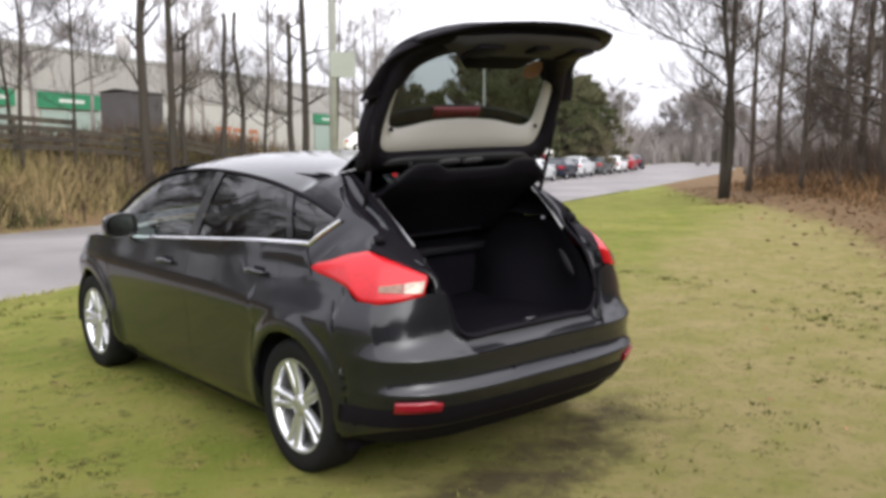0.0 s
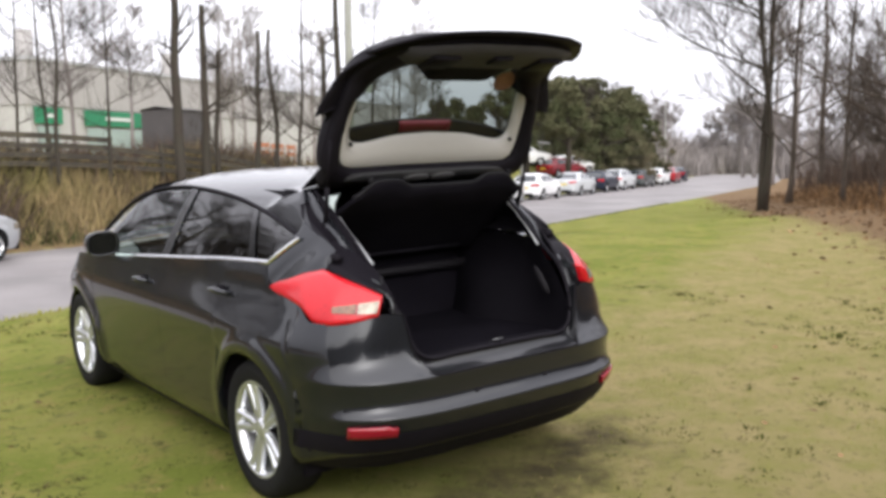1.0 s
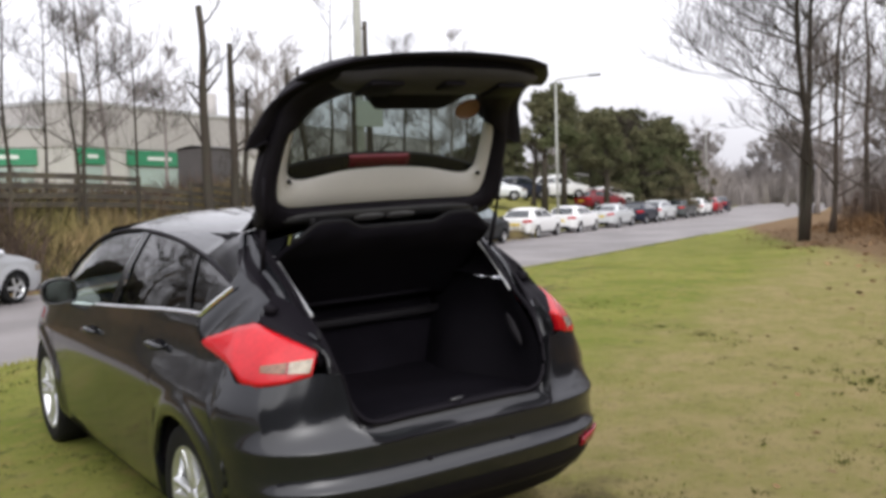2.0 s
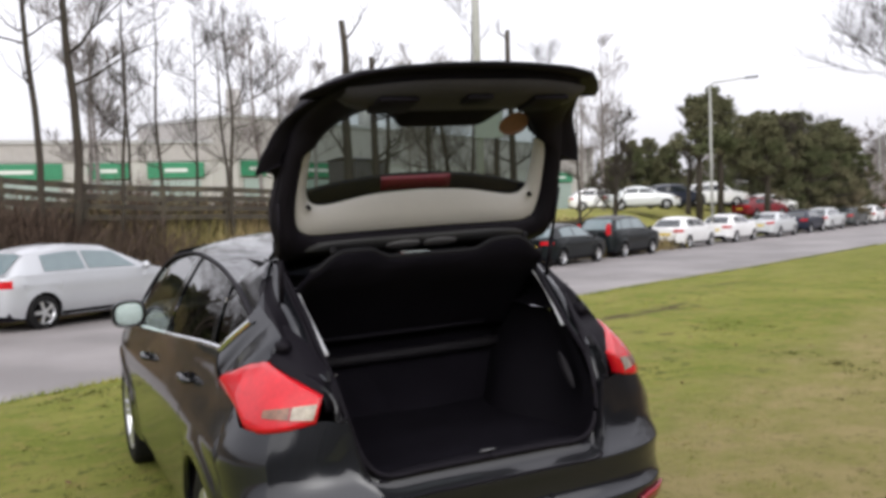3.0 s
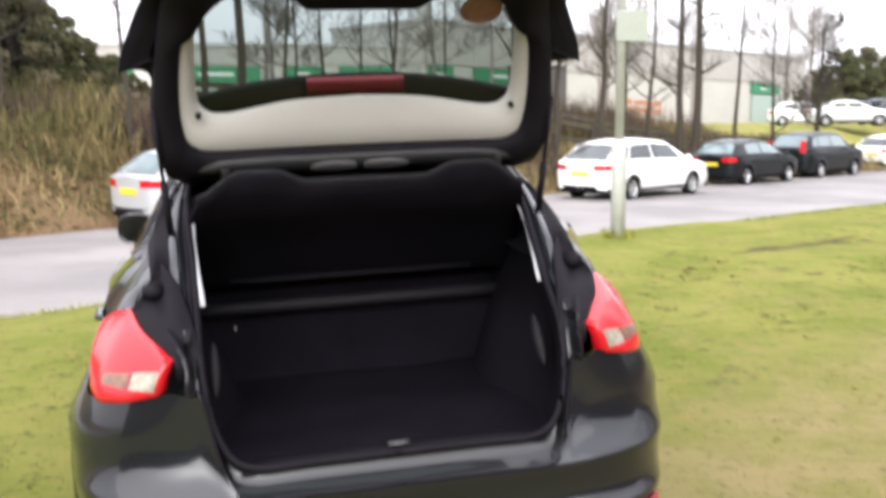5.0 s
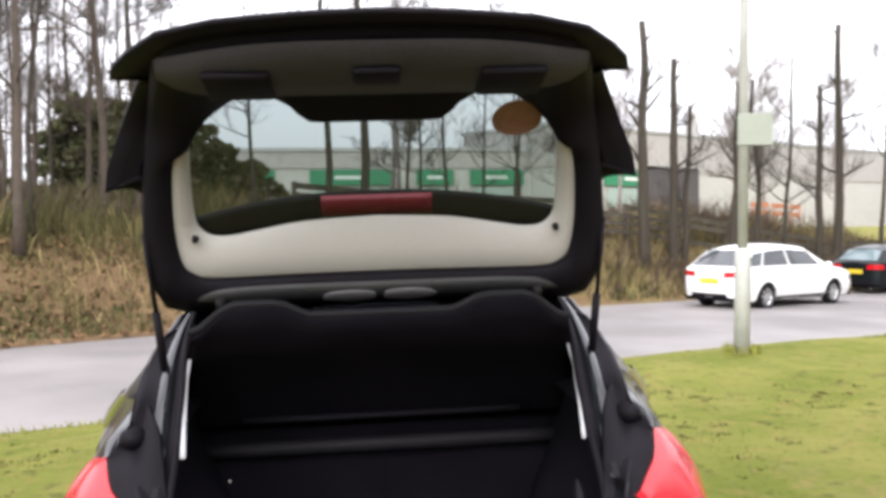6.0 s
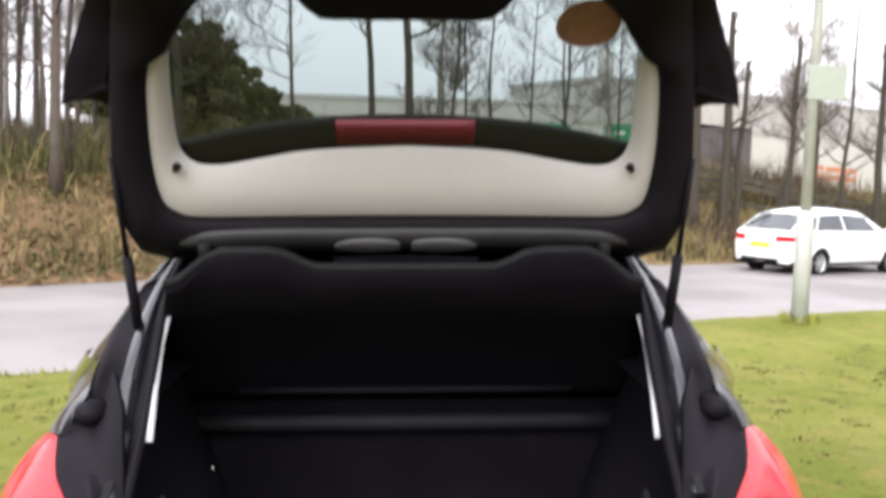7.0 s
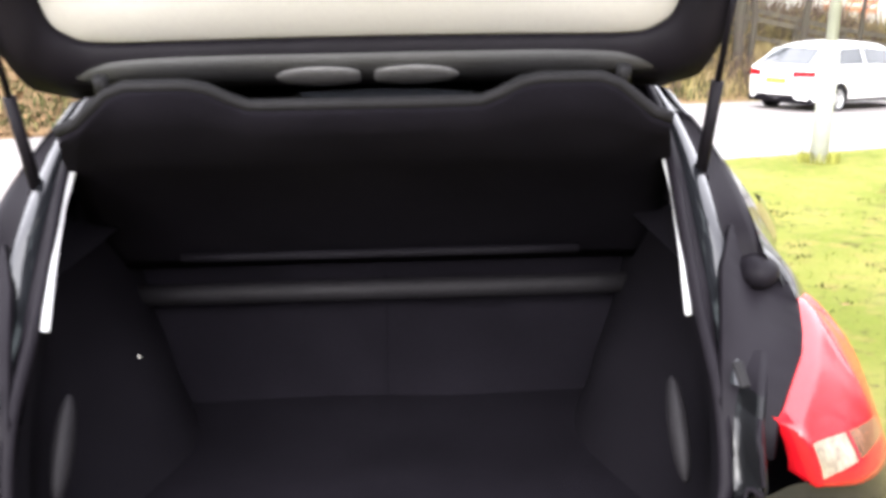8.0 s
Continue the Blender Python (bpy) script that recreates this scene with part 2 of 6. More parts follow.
def top_z(x, y):
    """The upper edge of the lower body: the sill, the lamp's underside, then the belt line."""
    if y < 0.3 and x < 0.60:
        return lerp(0.645, 0.905, smoothstep(0.42, 0.538, x) ** 1.2) if x > 0.42 else 0.645
    return curve_at([(0.18, 0.912), (0.226, 0.892), (0.30, 0.878), (0.385, 0.882), (0.42, 0.908), (0.46, 0.938), (0.57, 0.96), (0.69, 0.973), (0.748, 0.99), (0.778, 1.038), (0.80, 1.088)], y) if y < 0.8 else smooth_at(BELT, y)


def rib(station, rows, side):
    x, y = station(0.42)
    zb = bottom_z(y)
    xt, yt = station(0.8)
    zt = top_z(xt, yt)
    out = []
    for k in range(rows):
        t = k / (rows - 1)
        if y < 0.46:      # bumper rows follow its creases
            zs = [0, .08, .16, .25, .35, .476, .524, .556, .587, .73, .89, .978, 1.0]
            u = t * 18
            z = zb + (0.645 - zb) * curve_at(list(enumerate(zs)), u) if u <= 12 else lerp(0.645, zt, ((u - 12) / 6) ** 1.6)
        else:
            z = lerp(zb, zt, t)
        x1, y1 = station(z)
        out.append((side * x1, y1, z))
    return out


def lip(ribs, side, depth=0.03):
    """Turn the free lower edge inwards, so that the sheet shows a thickness."""
    return [[(p[0][0] - side * depth, p[0][1], p[0][2] + 0.012)] + p for p in ribs]


def spread(a, b, n):
    return [a + (b - a) * i / (n - 1) for i in range(n)]


def body_panels(car, side):
    # bumper half is joined across the middle below; here the side panels
    arch_r = [0.4645 + 0.5335 * i / 26 for i in range(27)]
    quarter = [rear_station(math.degrees(math.acos(min(1, max(0, ((CORNER - y) / (CORNER - 0.03)) ** 1.5))))) for y in arch_r if y < CORNER] + \
              [side_station(y) for y in arch_r if y >= CORNER]
    for name, stations in (("rear_quarter_panel", quarter), ("rear_door", [side_station(y) for y in spread(1.0015, 1.2, 12) + spread(1.23, 1.957, 14)]),
                           ("front_door", [side_station(y) for y in spread(1.961, 3.06, 20)]),
                           ("front_wing", [side_station(y) for y in spread(3.0635, 3.60, 24)] + [nose_station(f) for f in spread(0.05, 0.48, 12)])):
        bm = bmesh.new()
        grid(bm, lip([rib(s, 19, side) for s in stations], side))
        ob = part(name, bm, PAINT, car, smooth=True)
        if name.endswith("door"):
            yh = 1.20 if name == "rear_door" else 2.22
            handle(ob, side, yh, 0.925 if name == "rear_door" else 0.875)
    # a dark core seen through the gaps
    for y0, y1 in ((0.99, 1.01), (1.95, 1.97), (3.055, 3.07)):
        bm = bmesh.new()
        grid(bm, [[(side * (half_width(y, z) - 0.006), y, z) for z in spread(bottom_z(y) + 0.02, top_z(0.9, y) - 0.01, 12)] for y in (y0, y1)])
        part("door_seal", bm, BLACK, car)
    bm = bmesh.new()
    grid(bm, [[(side * (half_width(y, 0.2) - o), y, z) for o, z in ((0.03, 0.215), (0.02, 0.17), (0.05, 0.15), (0.25, 0.15))] for y in spread(1.2, 3.11, 12)])
    part("sill", bm, BLACK, car)


def handle(door, side, y, z):
    bm = bmesh.new()
    x = half_width(y, z)
    pts = [(side * (x + 0.004), y - 0.09, z), (side * (x + 0.03), y - 0.07, z + 0.003), (side * (x + 0.034), y, z + 0.006), (side * (x + 0.03), y + 0.07, z + 0.003), (side * (x + 0.004), y + 0.09, z)]
    tube(bm, pts, [0.011, 0.014, 0.015, 0.014, 0.011], 8)
    part("door_handle", bm, PAINT, door)
    bm = bmesh.new()
    grid(bm, [[(side * (x + 0.003), y + dy, z + dz) for dz in (-0.028, 0.028)] for dy in (-0.055, 0.02)])
    part("handle_recess", bm, BLACK, door)


def rear_bumper(car):
    angles = [0] + [90 * (i / 34) ** 0.8 for i in range(1, 35)]
    st = [rear_station(a) for a in angles]
    st = [s for s in st if s(0.42)[1] < 0.462]
    st.append(rear_station(math.degrees(math.acos(((CORNER - 0.4625) / (CORNER - 0.03)) ** 1.5))))
    left = [rib(s, 19, -1) for s in st]
    right = [rib(s, 19, 1) for s in st]
    bm = bmesh.new()
    under = lambda r: [(r[0][0] * 0.96, r[0][1] + 0.10, r[0][2] - 0.02)] + r
    grid(bm, [under(r) for r in left[::-1] + right[1:]])
    bmesh.ops.remove_doubles(bm, verts=bm.verts, dist=0.0004)
    bump = part("rear_bumper", bm, PAINT, car, "dark grey painted rear bumper with two creases")
    bm = bmesh.new()
    vs = []
    for s, sg in [(s, -1) for s in st[::-1]] + [(s, 1) for s in st[1:]]:
        row = []
        for z, o in ((0.24, 0.06), (0.265, 0.035), (0.29, 0.02), (0.31, 0.004), (0.36, -0.004), (0.40, -0.005), (0.425, -0.003)):
            x, y = s(z)
            row.append((sg * x * (1 - o * 0.4), y + o, z))
        vs.append(row)
    grid(bm, vs)
    part("valance", bm, BLACK, bump, "black plastic lower valance")
    for sg in (-1, 1):
        bm = bmesh.new()
        rows = []
        for a in spread(27.5, 50.5, 12):
            s = rear_station(a)
            rows.append([(sg * (s(z)[0] + 0.006), s(z)[1] - 0.006, z) for z in spread(0.415, 0.465 if a > 31 else 0.455, 4)])
        grid(bm, rows)
        ob = part("rear_reflector", bm, LAMP_DEEP, bump, "narrow red reflector")
        md = ob.modifiers.new("thick", "SOLIDIFY")
        md.thickness, md.offset = 0.012, 0
    for sg, xx in ((-1, 0.55), (-1, 0.2), (1, 0.2), (1, 0.55)):
        bm = bmesh.new()
        yy = CORNER - (CORNER - 0.026) * (1 - (xx / 0.89) ** 3) ** (1 / 3)
        tube(bm, [(sg * xx, yy + 0.01, 0.545), (sg * xx, yy - 0.0015, 0.545)], 0.009, 12)
        part("parking_sensor", bm, BLACK, bump)


def tail_lamp(car, side):
    def patch(t0, t1, v0, v1, off, nt=14, nv=8):
        rows = []
        for t in spread(t0, t1, nt):
            a, b = lamp_edge(LAMP_LOW, t), lamp_edge(LAMP_HIGH, t)
            row = []
            for v in spread(v0, v1, nv):
                p = a.lerp(b, v)
                out = Vector((p.x * 0.7, -(0.9 - p.y), 0.0)).normalized()
                bulge = (0.010 + 0.020 * smoothstep(0.0, 0.3, t) * smoothstep(0.95, 0.45, t)) * math.sin(math.pi * min(max(v, 0), 1)) ** 0.7 * (1 - t ** 4) + off
                p = p + out * bulge
                row.append((side * p.x, p.y, p.z))
            rows.append(row)
        return rows
    bm = bmesh.new()
    rows = patch(0, 1, 0, 1, 0.006, 41, 12)
    back = [[(p[0] - side * 0.02, p[1] + 0.05, p[2]) for p in r] for r in rows]
    ring = lambda g: [r[0] for r in g] + g[-1][1:] + [r[-1] for r in g[::-1]][1:] + g[0][::-1][1:-1]
    grid(bm, rows)
    grid(bm, [ring(rows), ring(back)], close=True)
    bmesh.ops.remove_doubles(bm, verts=bm.verts, dist=0.0006)
    lamp = part("tail_lamp", bm, LAMP_RED, car, "bright red wraparound tail lamp lens")
    bm = bmesh.new()
    strip = lambda t0, t1, off: [[patch(t, t, (z - lamp_edge(LAMP_LOW, t).z) / (lamp_edge(LAMP_HIGH, t).z - lamp_edge(LAMP_LOW, t).z), 1, off, 2, 2)[0][0] for z in spread(0.921 + 0.02 * t, 0.973 - 0.09 * t, 4)] for t in spread(t0, t1, 14)]
    grid(bm, strip(0.012, 0.118, 0.0095))
    part("reversing_lens", bm, LAMP_CLEAR, lamp, "clear amber-white lens strip")
    bm = bmesh.new()
    grid(bm, strip(0.118, 0.126, 0.0115))
    part("lens_divider", bm, LAMP_DEEP, lamp)
    bm = bmesh.new()
    grid(bm, strip(0.126, 0.25, 0.0095))
    part("fog_lens", bm, LAMP_AMBER, lamp, "smoky amber lens strip")


# edge of the luggage opening (inner) and the outer edge of its painted channel, from the sill's middle up to the roof
OPEN_IN = [(0.0, 0.115, 0.703), (0.25, 0.117, 0.701), (0.37, 0.121, 0.698), (0.44, 0.13, 0.725), (0.482, 0.15, 0.80), (0.503, 0.19, 0.9), (0.512, 0.26, 1.0), (0.515, 0.38, 1.09),
           (0.52, 0.51, 1.2), (0.53, 0.64, 1.3), (0.53, 0.76, 1.375), (0.50, 0.83, 1.405), (0.3, 0.86, 1.42), (0.0, 0.865, 1.425)]
OPEN_OUT = [(0.0, 0.036, 0.648), (0.25, 0.038, 0.648), (0.41, 0.05, 0.648), (0.46, 0.075, 0.69), (0.507, 0.11, 0.79), (0.536, 0.16, 0.9), (0.542, 0.19, 0.995), (0.645, 0.44, 1.09),
            (0.632, 0.50, 1.19), (0.632, 0.69, 1.28), (0.585, 0.80, 1.365), (0.53, 0.85, 1.41), (0.3, 0.875, 1.435), (0.0, 0.88, 1.442)]


def smooth_path(pts, n):
    """Points along a rounded line through pts."""
    p = [Vector(q) for q in pts]
    p = [2 * p[0] - p[1]] + p + [2 * p[-1] - p[-2]]
    out = []
    segs = len(p) - 3
    for i in range(n):
        u = i / (n - 1) * segs
        k = min(int(u), segs - 1)
        t = u - k
        a, b, c, d = p[k:k + 4]
        out.append(0.5 * ((2 * b) + (c - a) * t + (2 * a - 5 * b + 4 * c - d) * t * t + (3 * b - a - 3 * c + d) * t ** 3))
    return out


def opening_frame(car):
    inner, outer = smooth_path(OPEN_IN, 66), smooth_path(OPEN_OUT, 66)
    tops = []
    for k in range(0, 121):
        p = rib(rear_station(k * 0.5), 19, 1)[-1]
        if p[0] < 0.6:
            tops.append(p)
    low = [Vector((x, curve_at([(q[0], q[1]) for q in tops], x), curve_at([(q[0], q[2]) for q in tops], x))) for x in (0.0, 0.25, 0.41, 0.46, 0.507, 0.536)]
    outer = smooth_path(low + [Vector(q) for q in OPEN_OUT[6:]], 66)
    for side in (-1, 1):
        for i0, i1, mat, text in ((0, 31, PAINT_IN, "dark painted channel round the luggage opening"), (30, 49, BLACK, "black plastic gutter of the luggage opening"), (48, 65, PAINT, "grey painted roof corner of the opening")):
            bm = bmesh.new()
            rows = []
            for a, b in list(zip(inner, outer))[i0:i1 + 1]:
                into = Vector((0, 0.03, 0))
                q = [b + Vector((0.012, 0.012, -0.006)), b, a.lerp(b, 0.9) + into * 0.2, a.lerp(b, 0.75) + into * 0.9, a.lerp(b, 0.35) + into, a.lerp(b, 0.15) + into * 0.3, a + Vector((0, -0.004, 0)), a + Vector((0.012, 0.02, 0))]
                rows.append([(side * p.x, p.y, p.z) for p in q])
            grid(bm, rows)
            part("opening_channel", bm, mat, car, text)
        bm = bmesh.new()
        rows = []
        for a, b in list(zip(inner, outer))[31:58]:
            q = [a.lerp(b, v) + Vector((0, 0.016 - o, 0.004)) for v, o in ((0.16, 0.0), (0.24, 0.018), (0.38, 0.022), (0.5, 0.014), (0.56, 0.0))]
            rows.append([(side * p.x, p.y, p.z) for p in q])
        grid(bm, rows)
        part("gutter_flange", bm, PAINT, car, "glossy grey painted flange beside the seal")
        bm = bmesh.new()
        tube(bm, [(side * p.x, p.y - 0.001, p.z + 0.002) for p in [a.lerp(b, 0.985) for a, b in zip(inner, outer)][:31]], 0.0045, 6)
        part("panel_gap", bm, BLACK, car, "dark gap between bumper and opening")
        bm = bmesh.new()
        bmesh.ops.create_uvsphere(bm, u_segments=14, v_segments=8, radius=1)
        bmesh.ops.transform(bm, matrix=Matrix.Translation((side * 0.521, 0.172, 0.842)) @ Matrix.Diagonal((0.010, 0.008, 0.008, 1)), verts=bm.verts)
        part("drain_plug", bm, BLACK, car, "small black plug in the painted channel")
        bm = bmesh.new()
        tube(bm, [(side * (p.x - 0.004), p.y - 0.002, p.z) for p in inner], 0.011, 8)
        part("rubber_seal", bm, BLACK, car, "black rubber seal of the luggage opening")
        # black plastic plate beside the lamp
        bm = bmesh.new()
        rows = []
        for t in spread(0, 1, 12):
            p = along([(0.567, 0.20, 0.93), (0.572, 0.205, 0.99), (0.655, 0.33, 1.045), (0.69, 0.447, 1.082), (0.64, 0.49, 1.17)], t)
            q = along([(0.50, 0.21, 0.93), (0.505, 0.25, 1.0), (0.53, 0.34, 1.08), (0.555, 0.43, 1.14), (0.60, 0.53, 1.19)], t)
            m = p.lerp(q, 0.5) + Vector((0, 0.03, -0.012))
            rows.append([(side * v.x, v.y - 0.006, v.z + 0.004) for v in (p, m, q)])
        grid(bm, rows)
        ob = part("lamp_cover", bm, BLACK, car, "black plastic cover beside the lamp")
        md = ob.modifiers.new("thick", "SOLIDIFY")
        md.thickness, md.offset = 0.01, 0
        bm = bmesh.new()
        r = bmesh.ops.create_uvsphere(bm, u_segments=12, v_segments=8, radius=0.038)
        bmesh.ops.transform(bm, matrix=Matrix.Translation((side * 0.630, 0.468, 1.128)) @ Matrix.Diagonal((0.9, 1.2, 0.75, 1)), verts=bm.verts)
        part("rubber_buffer", bm, BLACK, car)
        bm = bmesh.new()
        box(bm, (-0.008, -0.004, -0.02), (0.008, 0.004, 0.02))
        part("cover_clip", bm, TRIM_GREY, car, "small grey clip on the lamp cover", smooth=False, bevel=0.003, m=Matrix.Translation((side * 0.534, 0.25, 1.04)) @ pose(0, 0, 0, -35, side * -12, 0))
        # pale strip inside the seal: the flange's bright reflection put into its colour
        bm = bmesh.new()
        rows = []
        for t in spread(0.0, 1, 14):
            p = along([(0.494, 0.385, 1.088), (0.505, 0.47, 1.165), (0.515, 0.57, 1.245), (0.515, 0.66, 1.31)], t)
            rows.append([(side * (p.x + dx), p.y + dy, p.z) for dx, dy in ((-0.006, -0.003), (0.0, -0.006), (0.006, -0.003))])
        grid(bm, rows)
        ob = part("pillar_reflection_strip", bm, REFLECTION_STRIP, car, "narrow pale strip along the inner pillar, standing for a reflection")
        md = ob.modifiers.new("thick", "SOLIDIFY")
        md.thickness = 0.006
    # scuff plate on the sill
    bm = bmesh.new()
    grid(bm, [[(x, y, z - 0.02 * (abs(x) / 0.43) ** 6) for y, z in ((0.118, 0.69), (0.124, 0.708), (0.14, 0.713), (0.18, 0.707), (0.20, 0.66))] for x in spread(-0.42, 0.42, 25)])
    part("scuff_plate", bm, TRIM_DARK, car, "black ribbed plastic sill cover")
    bm = bmesh.new()
    tube(bm, [(-0.026, 0.15, 0.712), (-0.026, 0.125, 0.724), (0.026, 0.125, 0.724), (0.026, 0.15, 0.712)], 0.0045, 8)
    part("lock_striker", bm, STEEL, car, "small steel lock striker")


RAIL = [(0.67, (0.676, 1.203)), (0.9, (0.655, 1.262)), (1.12, (0.638, 1.308)), (1.5, (0.62, 1.362)), (2.04, (0.612, 1.392)), (2.4, (0.622, 1.378)), (2.75, (0.65, 1.325)), (3.05, (0.70, 1.20)), (3.3, (0.76, 1.035)), (3.42, (0.79, 0.955))]
RAIL_X = [(y, v[0]) for y, v in RAIL]
RAIL_Z = [(y, v[1]) for y, v in RAIL]
CREST = [(0.86, 1.44), (1.0, 1.452), (1.3, 1.47), (1.8, 1.482), (2.2, 1.474), (2.5, 1.445), (2.62, 1.42)]


def belt_point(y):
    if y < 0.80:
        t = (y - 0.67) / 0.13
        return Vector((lerp(0.676, 0.776, t), y, lerp(1.2, 1.092, t)))
    z = smooth_at(BELT, y)
    return Vector((half_width(y, z) - 0.012, y, z))


def rail_point(y):
    return Vector((smooth_at(RAIL_X, y), y, smooth_at(RAIL_Z, y)))


def greenhouse(car):
    # rear pillars
    front = [(0.694, 0.445, 1.085), (0.743, 0.535, 1.067), (0.777, 0.62, 1.037), (0.804, 0.752, 0.992), (0.803, 0.775, 1.038), (0.785, 0.80, 1.09), (0.676, 0.665, 1.203), (0.655, 0.9, 1.262), (0.640, 1.10, 1.305)]
    back = [(0.674, 0.447, 1.10), (0.634, 0.452, 1.165), (0.64, 0.53, 1.205), (0.645, 0.60, 1.228), (0.642, 0.65, 1.255), (0.622, 0.72, 1.305), (0.575, 0.82, 1.38), (0.545, 0.86, 1.41)]
    for side in (-1, 1):
        bm = bmesh.new()
        f, b = smooth_path(front[:6], 25) + [Vector(q) for q in [along(front[5:], t) for t in spread(0.06, 1, 22)]], []
        for i in range(len(f)):
            b.append(along(back, i / (len(f) - 1)))
        rows = []
        for p, q in zip(f, b):
            row = []
            for v in spread(0, 1, 8):
                r = p.lerp(q, v)
                r += Vector((0.55, -0.35, 0.5)) * 0.012 * math.sin(math.pi * v) * min(1, (p - q).length / 0.2)
                row.append((side * r.x, r.y, r.z))
            rows.append(row)
        grid(bm, rows)
        part("rear_pillar", bm, PAINT, car)
        # side glass, and the black pillars between
        panes = (("quarter_window", 0.685, 0.685, 0.95, 1.17, GLASS_DARK), ("rear_side_window", 0.985, 1.205, 1.93, 1.955, GLASS_DARK), ("front_side_window", 2.03, 2.03, 3.30, 3.36, GLASS_CLEAR))
        for name, b0, t0, b1, t1, mat in panes:
            bm = bmesh.new()
            rows = []
            for u in spread(0, 1, 22):
                lo, hi = belt_point(lerp(b0, b1, u)), rail_point(lerp(t0, t1, u))
                row = []
                for v in spread(0.0, 1.0, 8):
                    r = lo.lerp(hi, v) + Vector((0.55, 0, 0.3)) * 0.018 * math.sin(math.pi * v)
                    row.append((side * (r.x - 0.006), r.y, r.z))
                rows.append(row)
            grid(bm, rows)
            ob = part(name, bm, mat, car, "dark privacy glass" if mat is GLASS_DARK else "clear side glass")
        for b0, t0, b1, t1 in ((0.94, 1.16, 0.995, 1.215), (1.92, 1.945, 2.04, 2.04)):
            bm = bmesh.new()
            rows = []
            for u in spread(0, 1, 4):
                lo, hi = belt_point(lerp(b0, b1, u)), rail_point(lerp(t0, t1, u))
                rows.append([tuple(Vector((side * p.x, p.y, p.z))) for p in (lo.lerp(hi, v) + Vector((0.55, 0, 0.3)) * (0.018 * math.sin(math.pi * v) + 0.004) for v in spread(0, 1, 8))])
            grid(bm, rows)
            part("window_pillar", bm, BLACK_GLOSS, car)
        # bright strip along the belt, kicked up at its rear end
        bm = bmesh.new()
        ys = spread(0.672, 0.80, 8) + spread(0.83, 3.3, 40)
        rows = []
        for y in ys:
            p = belt_point(y)
            up = smoothstep(0.86, 0.74, y)
            rows.append([(side * (p.x + o + 0.012 * up), p.y - 0.012 * up, p.z + h + 0.008 * up) for o, h in ((0.002, -0.011), (0.012, -0.006), (0.012, 0.006), (-0.002, 0.013))])
        grid(bm, rows)
        part("chrome_strip", bm, CHROME, car, "bright chrome strip under the side windows")
        # black surround along the window's upper edge
        bm = bmesh.new()
        tube(bm, [(side * (p.x + 0.004), p.y, p.z) for p in (rail_point(y) for y in spread(0.69, 3.4, 50))], 0.011, 6)
        part("window_surround", bm, BLACK, car)
    # roof
    bm = bmesh.new()
    rows = []
    for y in spread(0.86, 2.62, 36):
        if y < 1.1:
            e = along([(0.545, 0.86, 1.41), (0.60, 0.98, 1.36), (0.640, 1.10, 1.305)], (y - 0.86) / 0.24)
            xe, ze = e.x, e.z
        else:
            e = rail_point(y)
            xe, ze = e.x, e.z
        zc = smooth_at(CREST, y)
        rows.append([(xe * s, y + 0.02 * (1 - abs(s) ** 2) * (1 if y < 0.9 else 0), zc - (zc - ze) * abs(s) ** 3.4) for s in [math.sin(k / 14 * math.pi / 2) for k in range(-14, 15)]])
    grid(bm, rows)
    part("roof", bm, PAINT, car, "dark grey roof panel")
    bm = bmesh.new()
    grid(bm, [[(x * s, y + 0.0, z + 0.05 * (1 - s * s)) for s in spread(-1, 1, 15)] for x, y, z in ((0.63, 2.60, 1.39), (0.66, 2.85, 1.27), (0.70, 3.15, 1.1), (0.74, 3.42, 0.96))])
    part("windscreen", bm, GLASS_CLEAR, car, "windscreen glass")
    bm = bmesh.new()
    rows = []
    for y in spread(3.36, 4.28, 18):
        z = smooth_at([(3.36, 0.985), (3.7, 0.965), (4.0, 0.90), (4.2, 0.80), (4.3, 0.70)], y)
        xe = (nose_station(0.0)(0.9)[0] if y < 3.6 else half_width(3.6, 0.9) * math.sqrt(max(0, 1 - ((y - 3.6) / 0.76) ** 2.4)))
        ze = smooth_at(BELT, y) if y < 4.3 else z
        rows.append([(xe * 0.955 * s, y, z - (z - ze + 0.012) * abs(s) ** 3) for s in spread(-1, 1, 17)])
    grid(bm, rows)
    part("bonnet", bm, PAINT, car)
    bm = bmesh.new()
    st = [nose_station(f) for f in spread(0.44, 1.0, 16)]
    left, right = [rib(s, 14, -1) for s in st], [rib(s, 14, 1) for s in st]
    grid(bm, left + right[::-1][1:])
    part("front_bumper", bm, PAINT, car)


